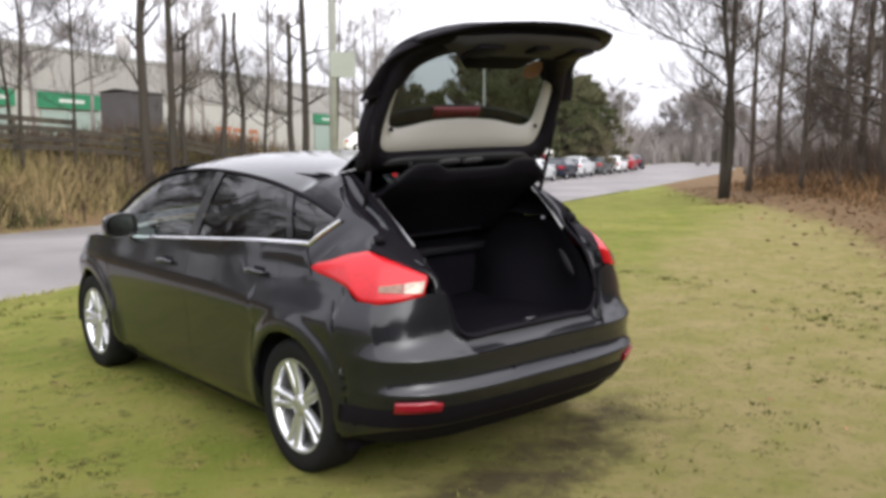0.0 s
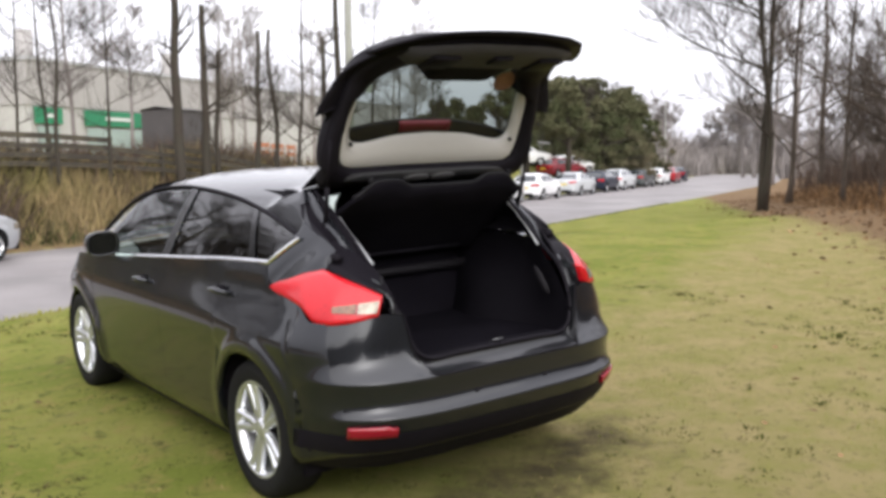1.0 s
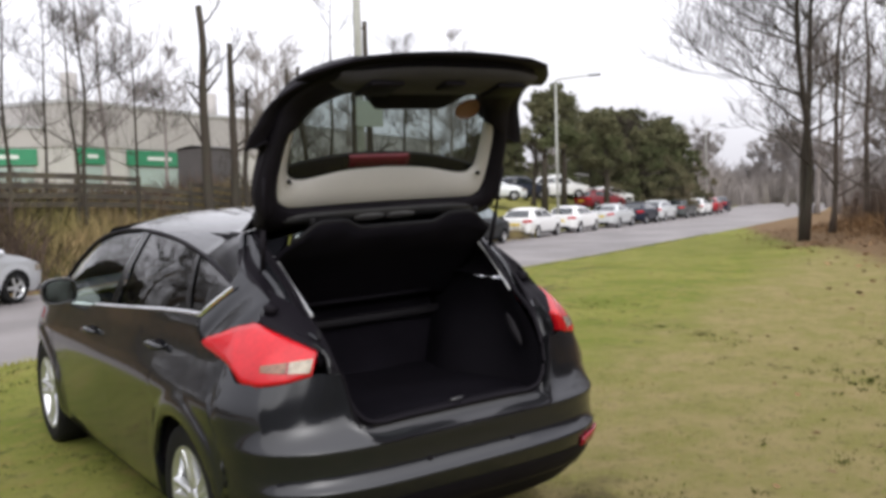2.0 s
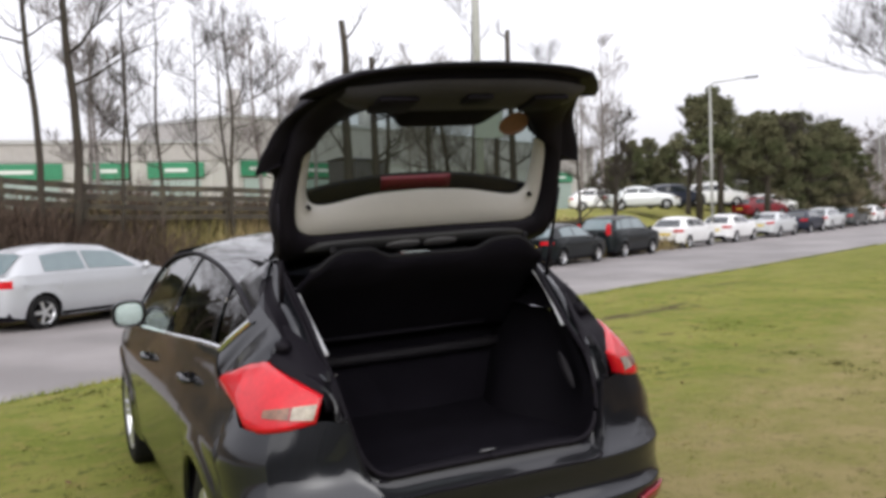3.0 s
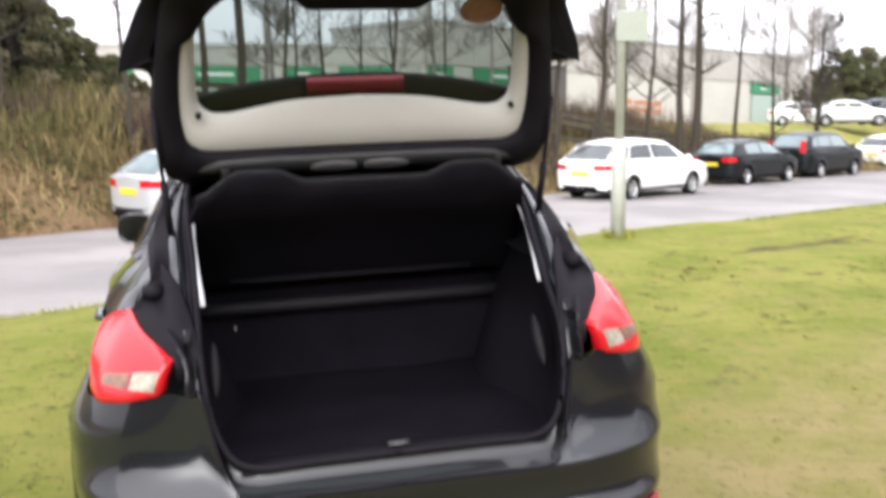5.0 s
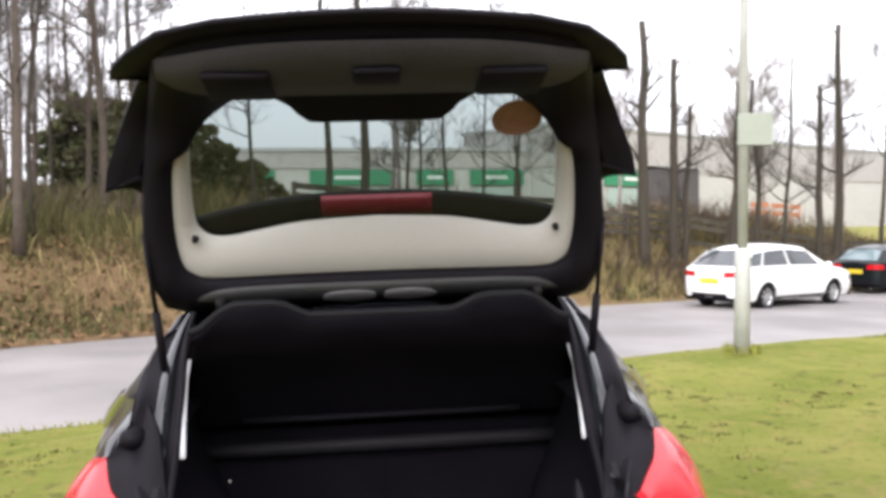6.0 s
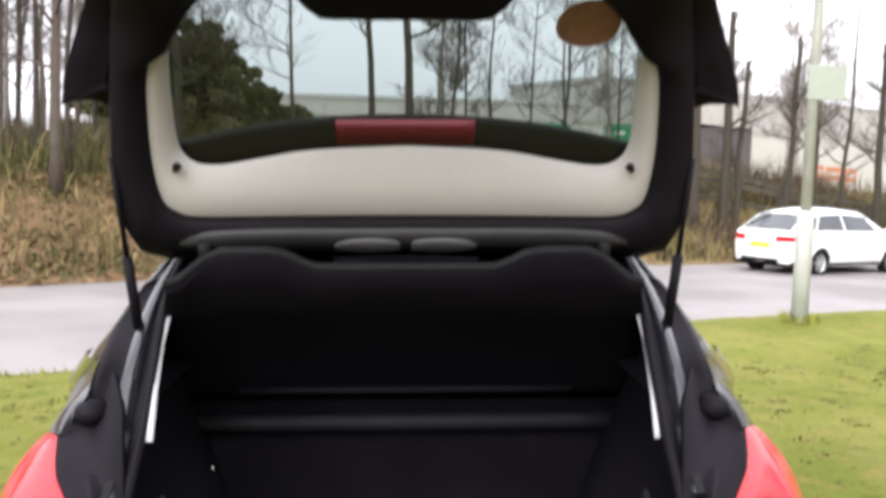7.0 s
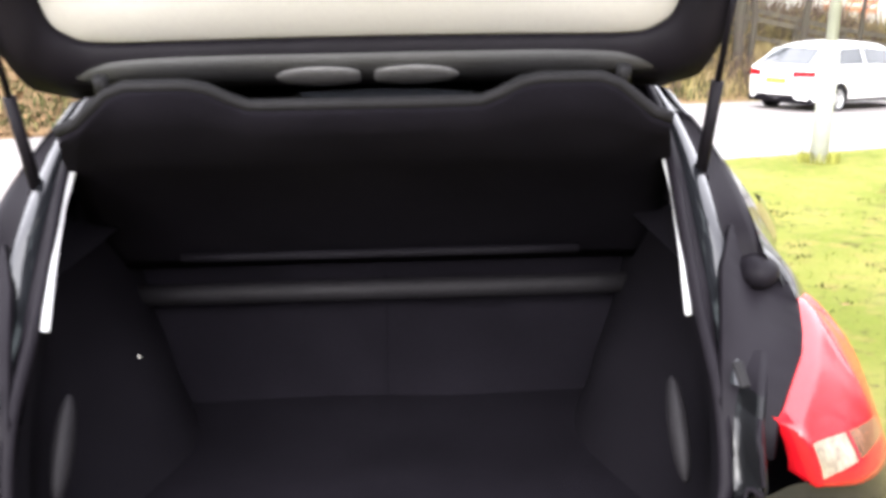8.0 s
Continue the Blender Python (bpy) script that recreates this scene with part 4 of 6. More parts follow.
def cabin(car):
    bm = bmesh.new()
    box(bm, (-0.80, 0.5, 0.17), (0.80, 3.9, 0.30))
    part("floor_pan", bm, BLACK, car, smooth=False)
    bm = bmesh.new()
    grid(bm, [[(x, y, smooth_at(CREST, y) - 0.045 - 0.06 * (x / 0.55) ** 2) for x in spread(-0.55, 0.55, 9)] for y in spread(0.9, 2.6, 12)])
    part("roof_lining", bm, TRIM_GREY, car, "dark grey roof lining")
    for side in (-1, 1):
        bm = bmesh.new()
        grid(bm, [[(side * (half_width(y, z) - 0.06), y, z) for z in spread(0.3, smooth_at(BELT, y) - 0.01, 6)] for y in spread(1.2, 3.1, 10)])
        part("door_card", bm, TRIM_DARK, car)
        for y, x, kind in ((2.15, 0.37, "front_seat"),):
            bm = bmesh.new()
            rows = []
            for t in spread(0, 1, 12):
                z, yy = lerp(0.45, 1.07, t), y - 0.22 * t
                hw = 0.24 * (1 - 0.25 * smoothstep(0.75, 1, t))
                rows.append([(side * x + hw * math.cos(a), yy + 0.07 * (1 - 0.3 * t) * math.sin(a), z) for a in [2 * math.pi * k / 16 for k in range(16)]])
            vs = grid(bm, rows, close=True)
            bm.faces.new(vs[-1])
            seat = part(kind, bm, SEAT, car, "dark cloth front seat")
            bm = bmesh.new()
            r = bmesh.ops.create_uvsphere(bm, u_segments=14, v_segments=10, radius=1)
            bmesh.ops.transform(bm, matrix=Matrix.Translation((side * x, y - 0.24, 1.21)) @ Matrix.Diagonal((0.14, 0.06, 0.13, 1)), verts=bm.verts)
            part("headrest", bm, SEAT, seat)
            bm = bmesh.new()
            box(bm, (side * x - 0.25, y, 0.3), (side * x + 0.25, y + 0.5, 0.5))
            part("seat_cushion", bm, SEAT, seat, bevel=0.05)
    bm = bmesh.new()
    box(bm, (-0.6, 1.3, 0.3), (0.6, 1.85, 0.55))
    part("rear_bench", bm, SEAT, car, bevel=0.06)
    for x in (-0.36, 0.0, 0.36):
        bm = bmesh.new()
        r = bmesh.ops.create_uvsphere(bm, u_segments=14, v_segments=10, radius=1)
        bmesh.ops.transform(bm, matrix=Matrix.Translation((x, 1.24, 1.19)) @ Matrix.Diagonal((0.14, 0.055, 0.12, 1)), verts=bm.verts)
        part("rear_headrest", bm, SEAT, car)
    bm = bmesh.new()
    grid(bm, [[(x, y, z) for x in spread(-0.72, 0.72, 9)] for y, z in ((2.85, 0.6), (2.83, 0.88), (2.95, 0.95), (3.4, 0.93))])
    part("dashboard", bm, TRIM_DARK, car)
    bm = bmesh.new()
    ring = [(0.36 + 0.18 * math.cos(a), 2.72 + 0.05 * math.sin(a), 0.86 + 0.17 * math.sin(a)) for a in [2 * math.pi * k / 24 for k in range(25)]]
    tube(bm, ring, 0.014, 8, cap=False)
    part("steering_wheel", bm, BLACK, car)
    bm = bmesh.new()
    grid(bm, [[(x, y, z) for x in (-0.62, -0.2, 0.2, 0.62)] for y, z in ((0.14, 0.40), (0.16, 0.66), (1.05, 0.66), (1.05, 0.30), (0.2, 0.28))])
    part("underbody", bm, BLACK, car)


def hatchback():
    car = thing("hatchback_car", "dark grey metallic five-door hatchback parked on grass with its tailgate raised", "car", CAR_POSE)
    rear_bumper(car)
    for side in (-1, 1):
        body_panels(car, side)
        tail_lamp(car, side)
        wing_mirror(car, side)
        for y in WHEELS_Y:
            wheel(car, side, y)
    greenhouse(car)
    opening_frame(car)
    luggage_space(car)
    cabin(car)
    tailgate(car)
    return car


hatchback()
# ---- ground: a grass verge, the road beyond it and the bank behind ----
RUN = Vector((0.9015, 0.4327, 0))
ACROSS = Vector((-0.4327, 0.9015, 0))
NEAR_EDGE = [(-60, 7.2), (0, 7.3), (3.5, 7.75), (8, 7.85), (12, 8.15), (18, 8.55), (26, 8.8), (35, 9.0), (60, 9.5), (90, 10.5), (130, 16)]
FAR_EDGE = [(-60, 13.0), (0, 13.5), (2, 14.1), (8, 15.4), (16, 15.8), (24, 17.0), (40, 18.5), (70, 19.7), (90, 21), (130, 26)]
ROAD_Z = [(-60, 0.1), (-5, -0.18), (2, -0.26), (8, -0.30), (16, -0.38), (26, -0.5), (60, -0.6), (130, -0.6)]


def over(x, y):
    """Distance across the road's direction."""
    return -0.4327 * x + 0.9015 * y


def run(x, y):
    """Distance along the road's direction."""
    return 0.9015 * x + 0.4327 * y


def at_road(r, n, z=0.0):
    p = RUN * r + ACROSS * n
    return Vector((p.x, p.y, z))


def near_edge(r):
    return smooth_at(NEAR_EDGE, r)


def far_edge(r):
    return smooth_at(FAR_EDGE, r)


def ground_z(x, y):
    n, r = over(x, y), run(x, y)
    zr = smooth_at(ROAD_Z, r)
    a, b = near_edge(r), far_edge(r)
    if n < a:
        tilt = 0.0138 * y + 0.0323 * x
        tilt = 0.34 * math.tanh(tilt / 0.34)
        return lerp(zr + 0.05, tilt, smoothstep(a - 0.05, a - lerp(1.9, 13.0, smoothstep(6, 26, r)), n))
    if n < b:
        return zr - 0.05
    top = lerp(1.4, 1.15, smoothstep(24, 40, r))
    yard_rise = 0.55 * smoothstep(b + 5, b + 15, n) * smoothstep(42, 30, r)
    return zr + 0.04 + yard_rise + (top - zr) * smoothstep(b + 0.3, b + lerp(4.0, 7.5, smoothstep(20, 36, r)), n)


def leafy_edge(x, y):
    """How far a place lies inside the wood beyond the grass (negative: on the grass)."""
    return min((0.85 * (x - 6.5) - (y - 1.0)) / 1.312, x - 7.0) + 0.7 * noise.noise((x * 0.35, y * 0.35, 3))


def turf_material():
    """Grass ground: mossy green, straw and bare earth in patches of several sizes, and dead leaves under the trees."""
    m = bpy.data.materials.new("turf")
    m.use_nodes = True
    n, l = m.node_tree.nodes, m.node_tree.links
    b = n["Principled BSDF"]
    b.inputs["Roughness"].default_value = 0.95
    b.inputs["Specular IOR Level"].default_value = 0.1
    co = n.new("ShaderNodeTexCoord")

    def nz(scale, detail=5, rough=0.6):
        t = n.new("ShaderNodeTexNoise")
        t.inputs["Scale"].default_value, t.inputs["Detail"].default_value, t.inputs["Roughness"].default_value = scale, detail, rough
        l.new(co.outputs["Object"], t.inputs["Vector"])
        return t.outputs[0]

    def rng(src, a, c):
        t = n.new("ShaderNodeMapRange")
        t.inputs[1].default_value, t.inputs[2].default_value = a, c
        l.new(src, t.inputs[0])
        return t.outputs[0]

    def mix(fac, a, c):
        t = n.new("ShaderNodeMix")
        t.data_type = "RGBA"
        l.new(fac, t.inputs[0])
        for s, v in ((6, a), (7, c)):
            if isinstance(v, tuple):
                t.inputs[s].default_value = (*v, 1)
            else:
                l.new(v, t.inputs[s])
        return t.outputs[2]

    def named(name, src, gain):
        t = n.new("ShaderNodeAttribute")
        t.attribute_name = name
        a = n.new("ShaderNodeMath")
        a.operation = "MULTIPLY_ADD"
        l.new(src, a.inputs[0])
        a.inputs[1].default_value = gain
        l.new(t.outputs["Fac"], a.inputs[2])
        return a.outputs[0]
    green = mix(rng(nz(1.1, 6, 0.6), 0.38, 0.62), (0.135, 0.160, 0.027), (0.215, 0.216, 0.054))
    green = mix(rng(nz(5.5, 6, 0.7), 0.52, 0.66), green, (0.225, 0.19, 0.06))
    green = mix(rng(nz(4.5, 8, 0.75), 0.56, 0.64), green, (0.085, 0.092, 0.022))
    green = mix(rng(nz(15, 7, 0.8), 0.58, 0.64), green, (0.05, 0.055, 0.015))
    straw = mix(rng(nz(3.2, 7, 0.7), 0.4, 0.62), (0.265, 0.218, 0.098), (0.20, 0.185, 0.06))
    straw = mix(rng(nz(16, 7, 0.75), 0.55, 0.66), straw, (0.11, 0.088, 0.04))
    near = mix(rng(named("straw", nz(1.3, 8, 0.75), 2.4), 1.25, 2.1), green, straw)
    earth = mix(rng(nz(2.1, 7, 0.7), 0.64, 0.71), near, (0.085, 0.062, 0.03))
    # worn earth, and the shade painted into the ground under the rear bumper
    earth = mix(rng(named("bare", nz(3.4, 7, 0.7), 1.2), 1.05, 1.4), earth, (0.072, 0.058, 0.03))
    leaves = mix(rng(nz(22, 6, 0.8), 0.42, 0.6), (0.105, 0.07, 0.04), (0.215, 0.14, 0.075))
    wood = n.new("ShaderNodeAttribute")
    wood.attribute_name = "leaf_litter"
    edge = n.new("ShaderNodeMath")
    edge.operation = "MULTIPLY_ADD"
    l.new(nz(2.5, 6, 0.7), edge.inputs[0])
    edge.inputs[1].default_value = 1.6
    l.new(wood.outputs["Fac"], edge.inputs[2])
    col = mix(rng(edge.outputs[0], 1.05, 1.45), earth, leaves)
    l.new(col, b.inputs["Base Color"])
    bump = n.new("ShaderNodeBump")
    bump.inputs["Strength"].default_value, bump.inputs["Distance"].default_value = 0.9, 0.05
    l.new(nz(26, 8, 0.75), bump.inputs["Height"])
    l.new(bump.outputs[0], b.inputs["Normal"])
    return m


GRASS = turf_material()
ASPHALT = material("damp_asphalt", (0.145, 0.132, 0.129), 0.6, 0, 0.22, 0.35, 150.0, 0.25, 220.0, tint=(0.19, 0.174, 0.17))


def straw_share(x, y):
    """How dry and straw-coloured the verge is: most behind the car and to its right."""
    n = over(x, y)
    return smoothstep(1.9, 0.1, n) * smoothstep(-2.6, 2.2, x)


# the (-1.0, -0.15) entry is muddy earth plus painted shade under the bumper
SCUFFS_AND_SHADE = [(3.4, 5.8, 5.0, 6.5, 0.26, 0.5), (5.0, 6.5, 6.5, 6.9, 0.34, 0.8), (8.0, 8.4, 9.1, 8.7, 0.34, 0.7), (4.4, 5.3, 4.8, 5.5, 0.36, 0.6), (-1.0, -0.15, 1.1, 0.35, 0.5, 0.8), (-2.6, 0.2, -1.9, 1.0, 0.3, 0.3), (1.25, 0.4, 1.5, 2.3, 0.35, 0.3)]


def bare_and_shade_share(x, y):
    """Worn tracks where the earth shows, and shade painted under the rear bumper."""
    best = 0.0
    for x0, y0, x1, y1, w, k in SCUFFS_AND_SHADE:
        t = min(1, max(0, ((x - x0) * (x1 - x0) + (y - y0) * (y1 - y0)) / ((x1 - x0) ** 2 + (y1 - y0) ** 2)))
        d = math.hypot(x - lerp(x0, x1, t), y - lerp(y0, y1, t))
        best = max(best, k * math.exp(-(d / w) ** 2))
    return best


def ground():
    bm = bmesh.new()
    rs = [-2500, -900, -400, -200, -120, -80] + [-60 + 3 * i for i in range(10)] + [-30 + 0.5 * i for i in range(140)] + [40 + 1.5 * i for i in range(40)] + [102, 112, 130, 170, 260, 500, 1000, 2500]
    rows, attr, dry, worn = [], [], [], []
    under = [-2500, -900, -300, -120, -70, -48, -36, -28] + [-22 + 0.5 * i for i in range(44)] + [0.25 * i for i in range(17)]
    for r in rs:
        a, b = near_edge(r), far_edge(r)
        ns = under + [lerp(4.25, a - 0.1, i / 10) for i in range(1, 11)] + [a, a + 0.12, lerp(a, b, 0.3), lerp(a, b, 0.7), b - 0.12, b] + [b + 0.3 * i for i in range(1, 26)] + [b + 8.5, b + 10, b + 14, b + 22, b + 40, b + 80, b + 160, b + 400, b + 1200, b + 3000]
        row = []
        for n in ns:
            p = at_road(r, n)
            z = ground_z(p.x, p.y)
            if n < a - 0.2 or n > b + 0.3:
                flat = 0 if abs(p.x) < 1.6 and -1 < p.y < 5 else 1
                z += (0.035 * noise.noise((p.x * 0.8, p.y * 0.8, 0)) + 0.015 * noise.noise((p.x * 3, p.y * 3, 5))) * (flat if n < b else 3)
            row.append((p.x, p.y, z))
            w = smoothstep(-0.8, 1.2, leafy_edge(p.x, p.y)) if n < a else 0.0
            if n > b:
                w = 0.45 * smoothstep(8, 1, r) + 0.65 - 0.5 * smoothstep(24, 34, r)
            attr.append(w)
            dry.append(straw_share(p.x, p.y) if n < a else 0.35)
            worn.append(bare_and_shade_share(p.x, p.y) if n < a else 0.0)
        rows.append(row)
    grid(bm, rows)
    g = part("ground", bm, GRASS)
    at = g.data.attributes.new("leaf_litter", "FLOAT", "POINT")
    at.data.foreach_set("value", attr)
    # "bare" also carries the painted shade under the rear bumper
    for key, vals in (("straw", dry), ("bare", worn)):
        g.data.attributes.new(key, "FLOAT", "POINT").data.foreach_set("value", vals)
    tagged(g, "damp mossy grass verge with straw-coloured and bare patches", "ground", kind="structure")
    bm = bmesh.new()
    rows = []
    for r in [-300, -120] + [-60 + 2 * i for i in range(75)] + [95, 105, 118, 130]:
        a, b = near_edge(r), far_edge(r)
        wob = 0.12 * noise.noise((r * 0.6, 0, 0))
        rows.append([(*at_road(r, lerp(a - 0.06 + wob, b + 0.1, t)).xy, smooth_at(ROAD_Z, r) + 0.02 + 0.05 * math.sin(math.pi * t)) for t in spread(0, 1, 11)])
    grid(bm, rows)
    tagged(part("road", bm, ASPHALT), "damp pale grey asphalt road beside the verge", "road", kind="structure")


ground()
# ---- street furniture ----
CONCRETE = material("pale_column_paint", (0.40, 0.405, 0.38), 0.6, 0.1, 0.18, 4.0, 60.0, 0.1, 80.0, tint=(0.32, 0.325, 0.30))
SIGN = material("pale_sign_plate", (0.23, 0.25, 0.21), 0.6, 0, 0.1, 6.0)
LAMP_GREY = material("lamp_head_grey", (0.25, 0.26, 0.27), 0.5, 0.3, 0.1)


def lamp_column(name, label, x, y, height, arm, turn, base_r=0.085, sign=False):
    z = ground_z(x, y)
    col = thing(name, label, "street lamp", Matrix.Translation((x, y, z)) @ pose(0, 0, 0, 0, 0, turn))
    bm = bmesh.new()
    tube(bm, [(0, 0, -0.15), (0, 0, 1.12), (0, 0, 1.16)], [base_r, base_r, base_r * 0.72], 16)
    part("column_base", bm, CONCRETE, col)
    bm = bmesh.new()
    tube(bm, [(0, 0, 1.14), (0, 0, height * 0.55), (0, 0, height - 0.25), (0.06, 0, height - 0.06), (0.25, 0, height), (arm, 0, height + 0.06)], [base_r * 0.66, base_r * 0.58, base_r * 0.5, base_r * 0.45, base_r * 0.42, base_r * 0.35], 12)
    part("shaft", bm, CONCRETE, col)
    bm = bmesh.new()
    rows = []
    for t in spread(0, 1, 7):
        w = 0.13 * math.sin(math.pi * (0.15 + 0.7 * t)) + 0.02
        rows.append([(arm - 0.05 + 0.62 * t, w * math.cos(a), height + 0.06 + 0.07 * math.sin(a)) for a in [2 * math.pi * k / 12 for k in range(12)]])
    vs = grid(bm, rows, close=True)
    bm.faces.new(vs[0])
    bm.faces.new(vs[-1][::-1])
    part("lamp_head", bm, LAMP_GREY, col)
    bm = bmesh.new()
    box(bm, (-0.045, -base_r - 0.004, 0.55), (0.045, -base_r + 0.01, 1.0))
    part("access_door", bm, CONCRETE, col, smooth=False, bevel=0.004)
    if sign:
        for zz in (2.33, 2.60):
            bm = bmesh.new()
            tube(bm, [(math.cos(a) * 0.066, math.sin(a) * 0.066, zz) for a in spread(0, 2 * math.pi, 17)], 0.009, 6, cap=False)
            part("sign_clamp", bm, LAMP_GREY, col)
        bm = bmesh.new()
        box(bm, (-0.07, -0.085, 2.29), (0.30, -0.07, 2.64))
        part("sign_plate", bm, SIGN, col, "pale weathered sign plate", smooth=False, bevel=0.004, m=pose(0, 0, 0, 0, 0, -turn - 14))
    return col


lamp_column("street_lamp", "tall pale grey lamp column with a sign plate", 4.1, 8.06, 8.0, 1.4, 115, sign=True)
lamp_column("street_lamp", "slim pale lamp column with a long arm beyond parked cars", 31.0, 34.4, 8.2, 1.9, -64, 0.11)
lamp_column("street_lamp", "distant pale lamp column beside the road bend", *at_road(82, 19.5).xy, 8.0, 1.2, -64, 0.08)

# tuft of long grass at the column's foot
BLADE = material("grass_blades", (0.145, 0.170, 0.032), 0.9, 0, 0.2, 0.9, 5.0, tint=(0.22, 0.215, 0.05), spec=0.1, per_object=0.3)
STRAW = material("dry_grass_blades", (0.29, 0.225, 0.10), 0.9, 0, 0.2, 1.2, 6.0, tint=(0.19, 0.17, 0.055), spec=0.1, per_object=0.35)
TUFT = material("dark_moss_tufts", (0.062, 0.07, 0.018), 0.95, 0, 0.3, 3.0, 20.0, tint=(0.085, 0.075, 0.03), spec=0.05, per_object=0.3)
REED = material("dry_stalks", (0.31, 0.235, 0.12), 0.9, 0, 0.25, 0.5, 3.0, tint=(0.19, 0.165, 0.065), spec=0.1, per_object=0.4)
BRAMBLE = material("winter_bramble", (0.062, 0.066, 0.026), 0.9, 0, 0.3, 0.4, 3.0, tint=(0.10, 0.08, 0.036), spec=0.1, per_object=0.4)
SCRUB = material("bare_scrub_twigs", (0.085, 0.06, 0.046), 0.9, 0, 0.25, 0.4, 3.0, tint=(0.06, 0.045, 0.034), spec=0.1, per_object=0.35)
LEAF = material("dead_leaves", (0.185, 0.112, 0.056), 0.9, 0, 0.25, 1.5, 9.0, tint=(0.11, 0.068, 0.038), spec=0.1, per_object=0.5)


def blades(name, label, category, mat, places, seed, hmin, hmax, width, lean=0.5):
    """One sheet of many bent blades, standing on the ground at the places given."""
    rnd = random.Random(seed)
    verts, faces = [], []
    for x, y, k in places:
        z = ground_z(x, y) - 0.01
        h = rnd.uniform(hmin, hmax) * k
        a, b = rnd.uniform(0, 6.283), rnd.uniform(0, 6.283)
        l = rnd.uniform(0.05, lean) * h
        w = width * rnd.uniform(0.6, 1.3)
        dx, dy = math.cos(a) * w, math.sin(a) * w
        lx, ly = math.cos(b) * l, math.sin(b) * l
        i = len(verts)
        verts += [(x - dx, y - dy, z), (x + dx, y + dy, z), (x + lx * 0.4 + dx * 0.7, y + ly * 0.4 + dy * 0.7, z + h * 0.6), (x + lx * 0.4 - dx * 0.7, y + ly * 0.4 - dy * 0.7, z + h * 0.6), (x + lx, y + ly, z + h)]
        faces += [(i, i + 1, i + 2, i + 3), (i + 3, i + 2, i + 4)]
    me = bpy.data.meshes.new(name)
    me.from_pydata(verts, [], faces)
    me.materials.append(mat)
    return tagged(new(name, me), label, category, kind="stuff")


def scatter_leaves(name, label, places, seed, size):
    rnd = random.Random(seed)
    verts, faces = [], []
    for x, y in places:
        z = ground_z(x, y) + rnd.uniform(0.005, 0.05)
        a, t1, t2 = rnd.uniform(0, 6.283), rnd.uniform(-0.5, 0.5), rnd.uniform(-0.5, 0.5)
        s = size * rnd.uniform(0.5, 1.3)
        c, sn = math.cos(a) * s, math.sin(a) * s
        i = len(verts)
        verts += [(x - c, y - sn, z - t1 * s * 0.5), (x + sn * 0.6, y - c * 0.6, z + t2 * s), (x + c, y + sn, z + t1 * s * 0.5), (x - sn * 0.6, y + c * 0.6, z + abs(t2) * s)]
        faces.append((i, i + 1, i + 2, i + 3))
    me = bpy.data.meshes.new(name)
    me.from_pydata(verts, [], faces)
    me.materials.append(LEAF)
    return tagged(new(name, me), label, "leaves", kind="stuff")


def on_verge(x, y):
    return over(x, y) < near_edge(run(x, y)) - 0.03


def under_wheels(x, y):
    return abs(abs(x) - 0.78) < 0.13 and (abs(y - 0.83) < 0.12 or abs(y - 3.478) < 0.12)


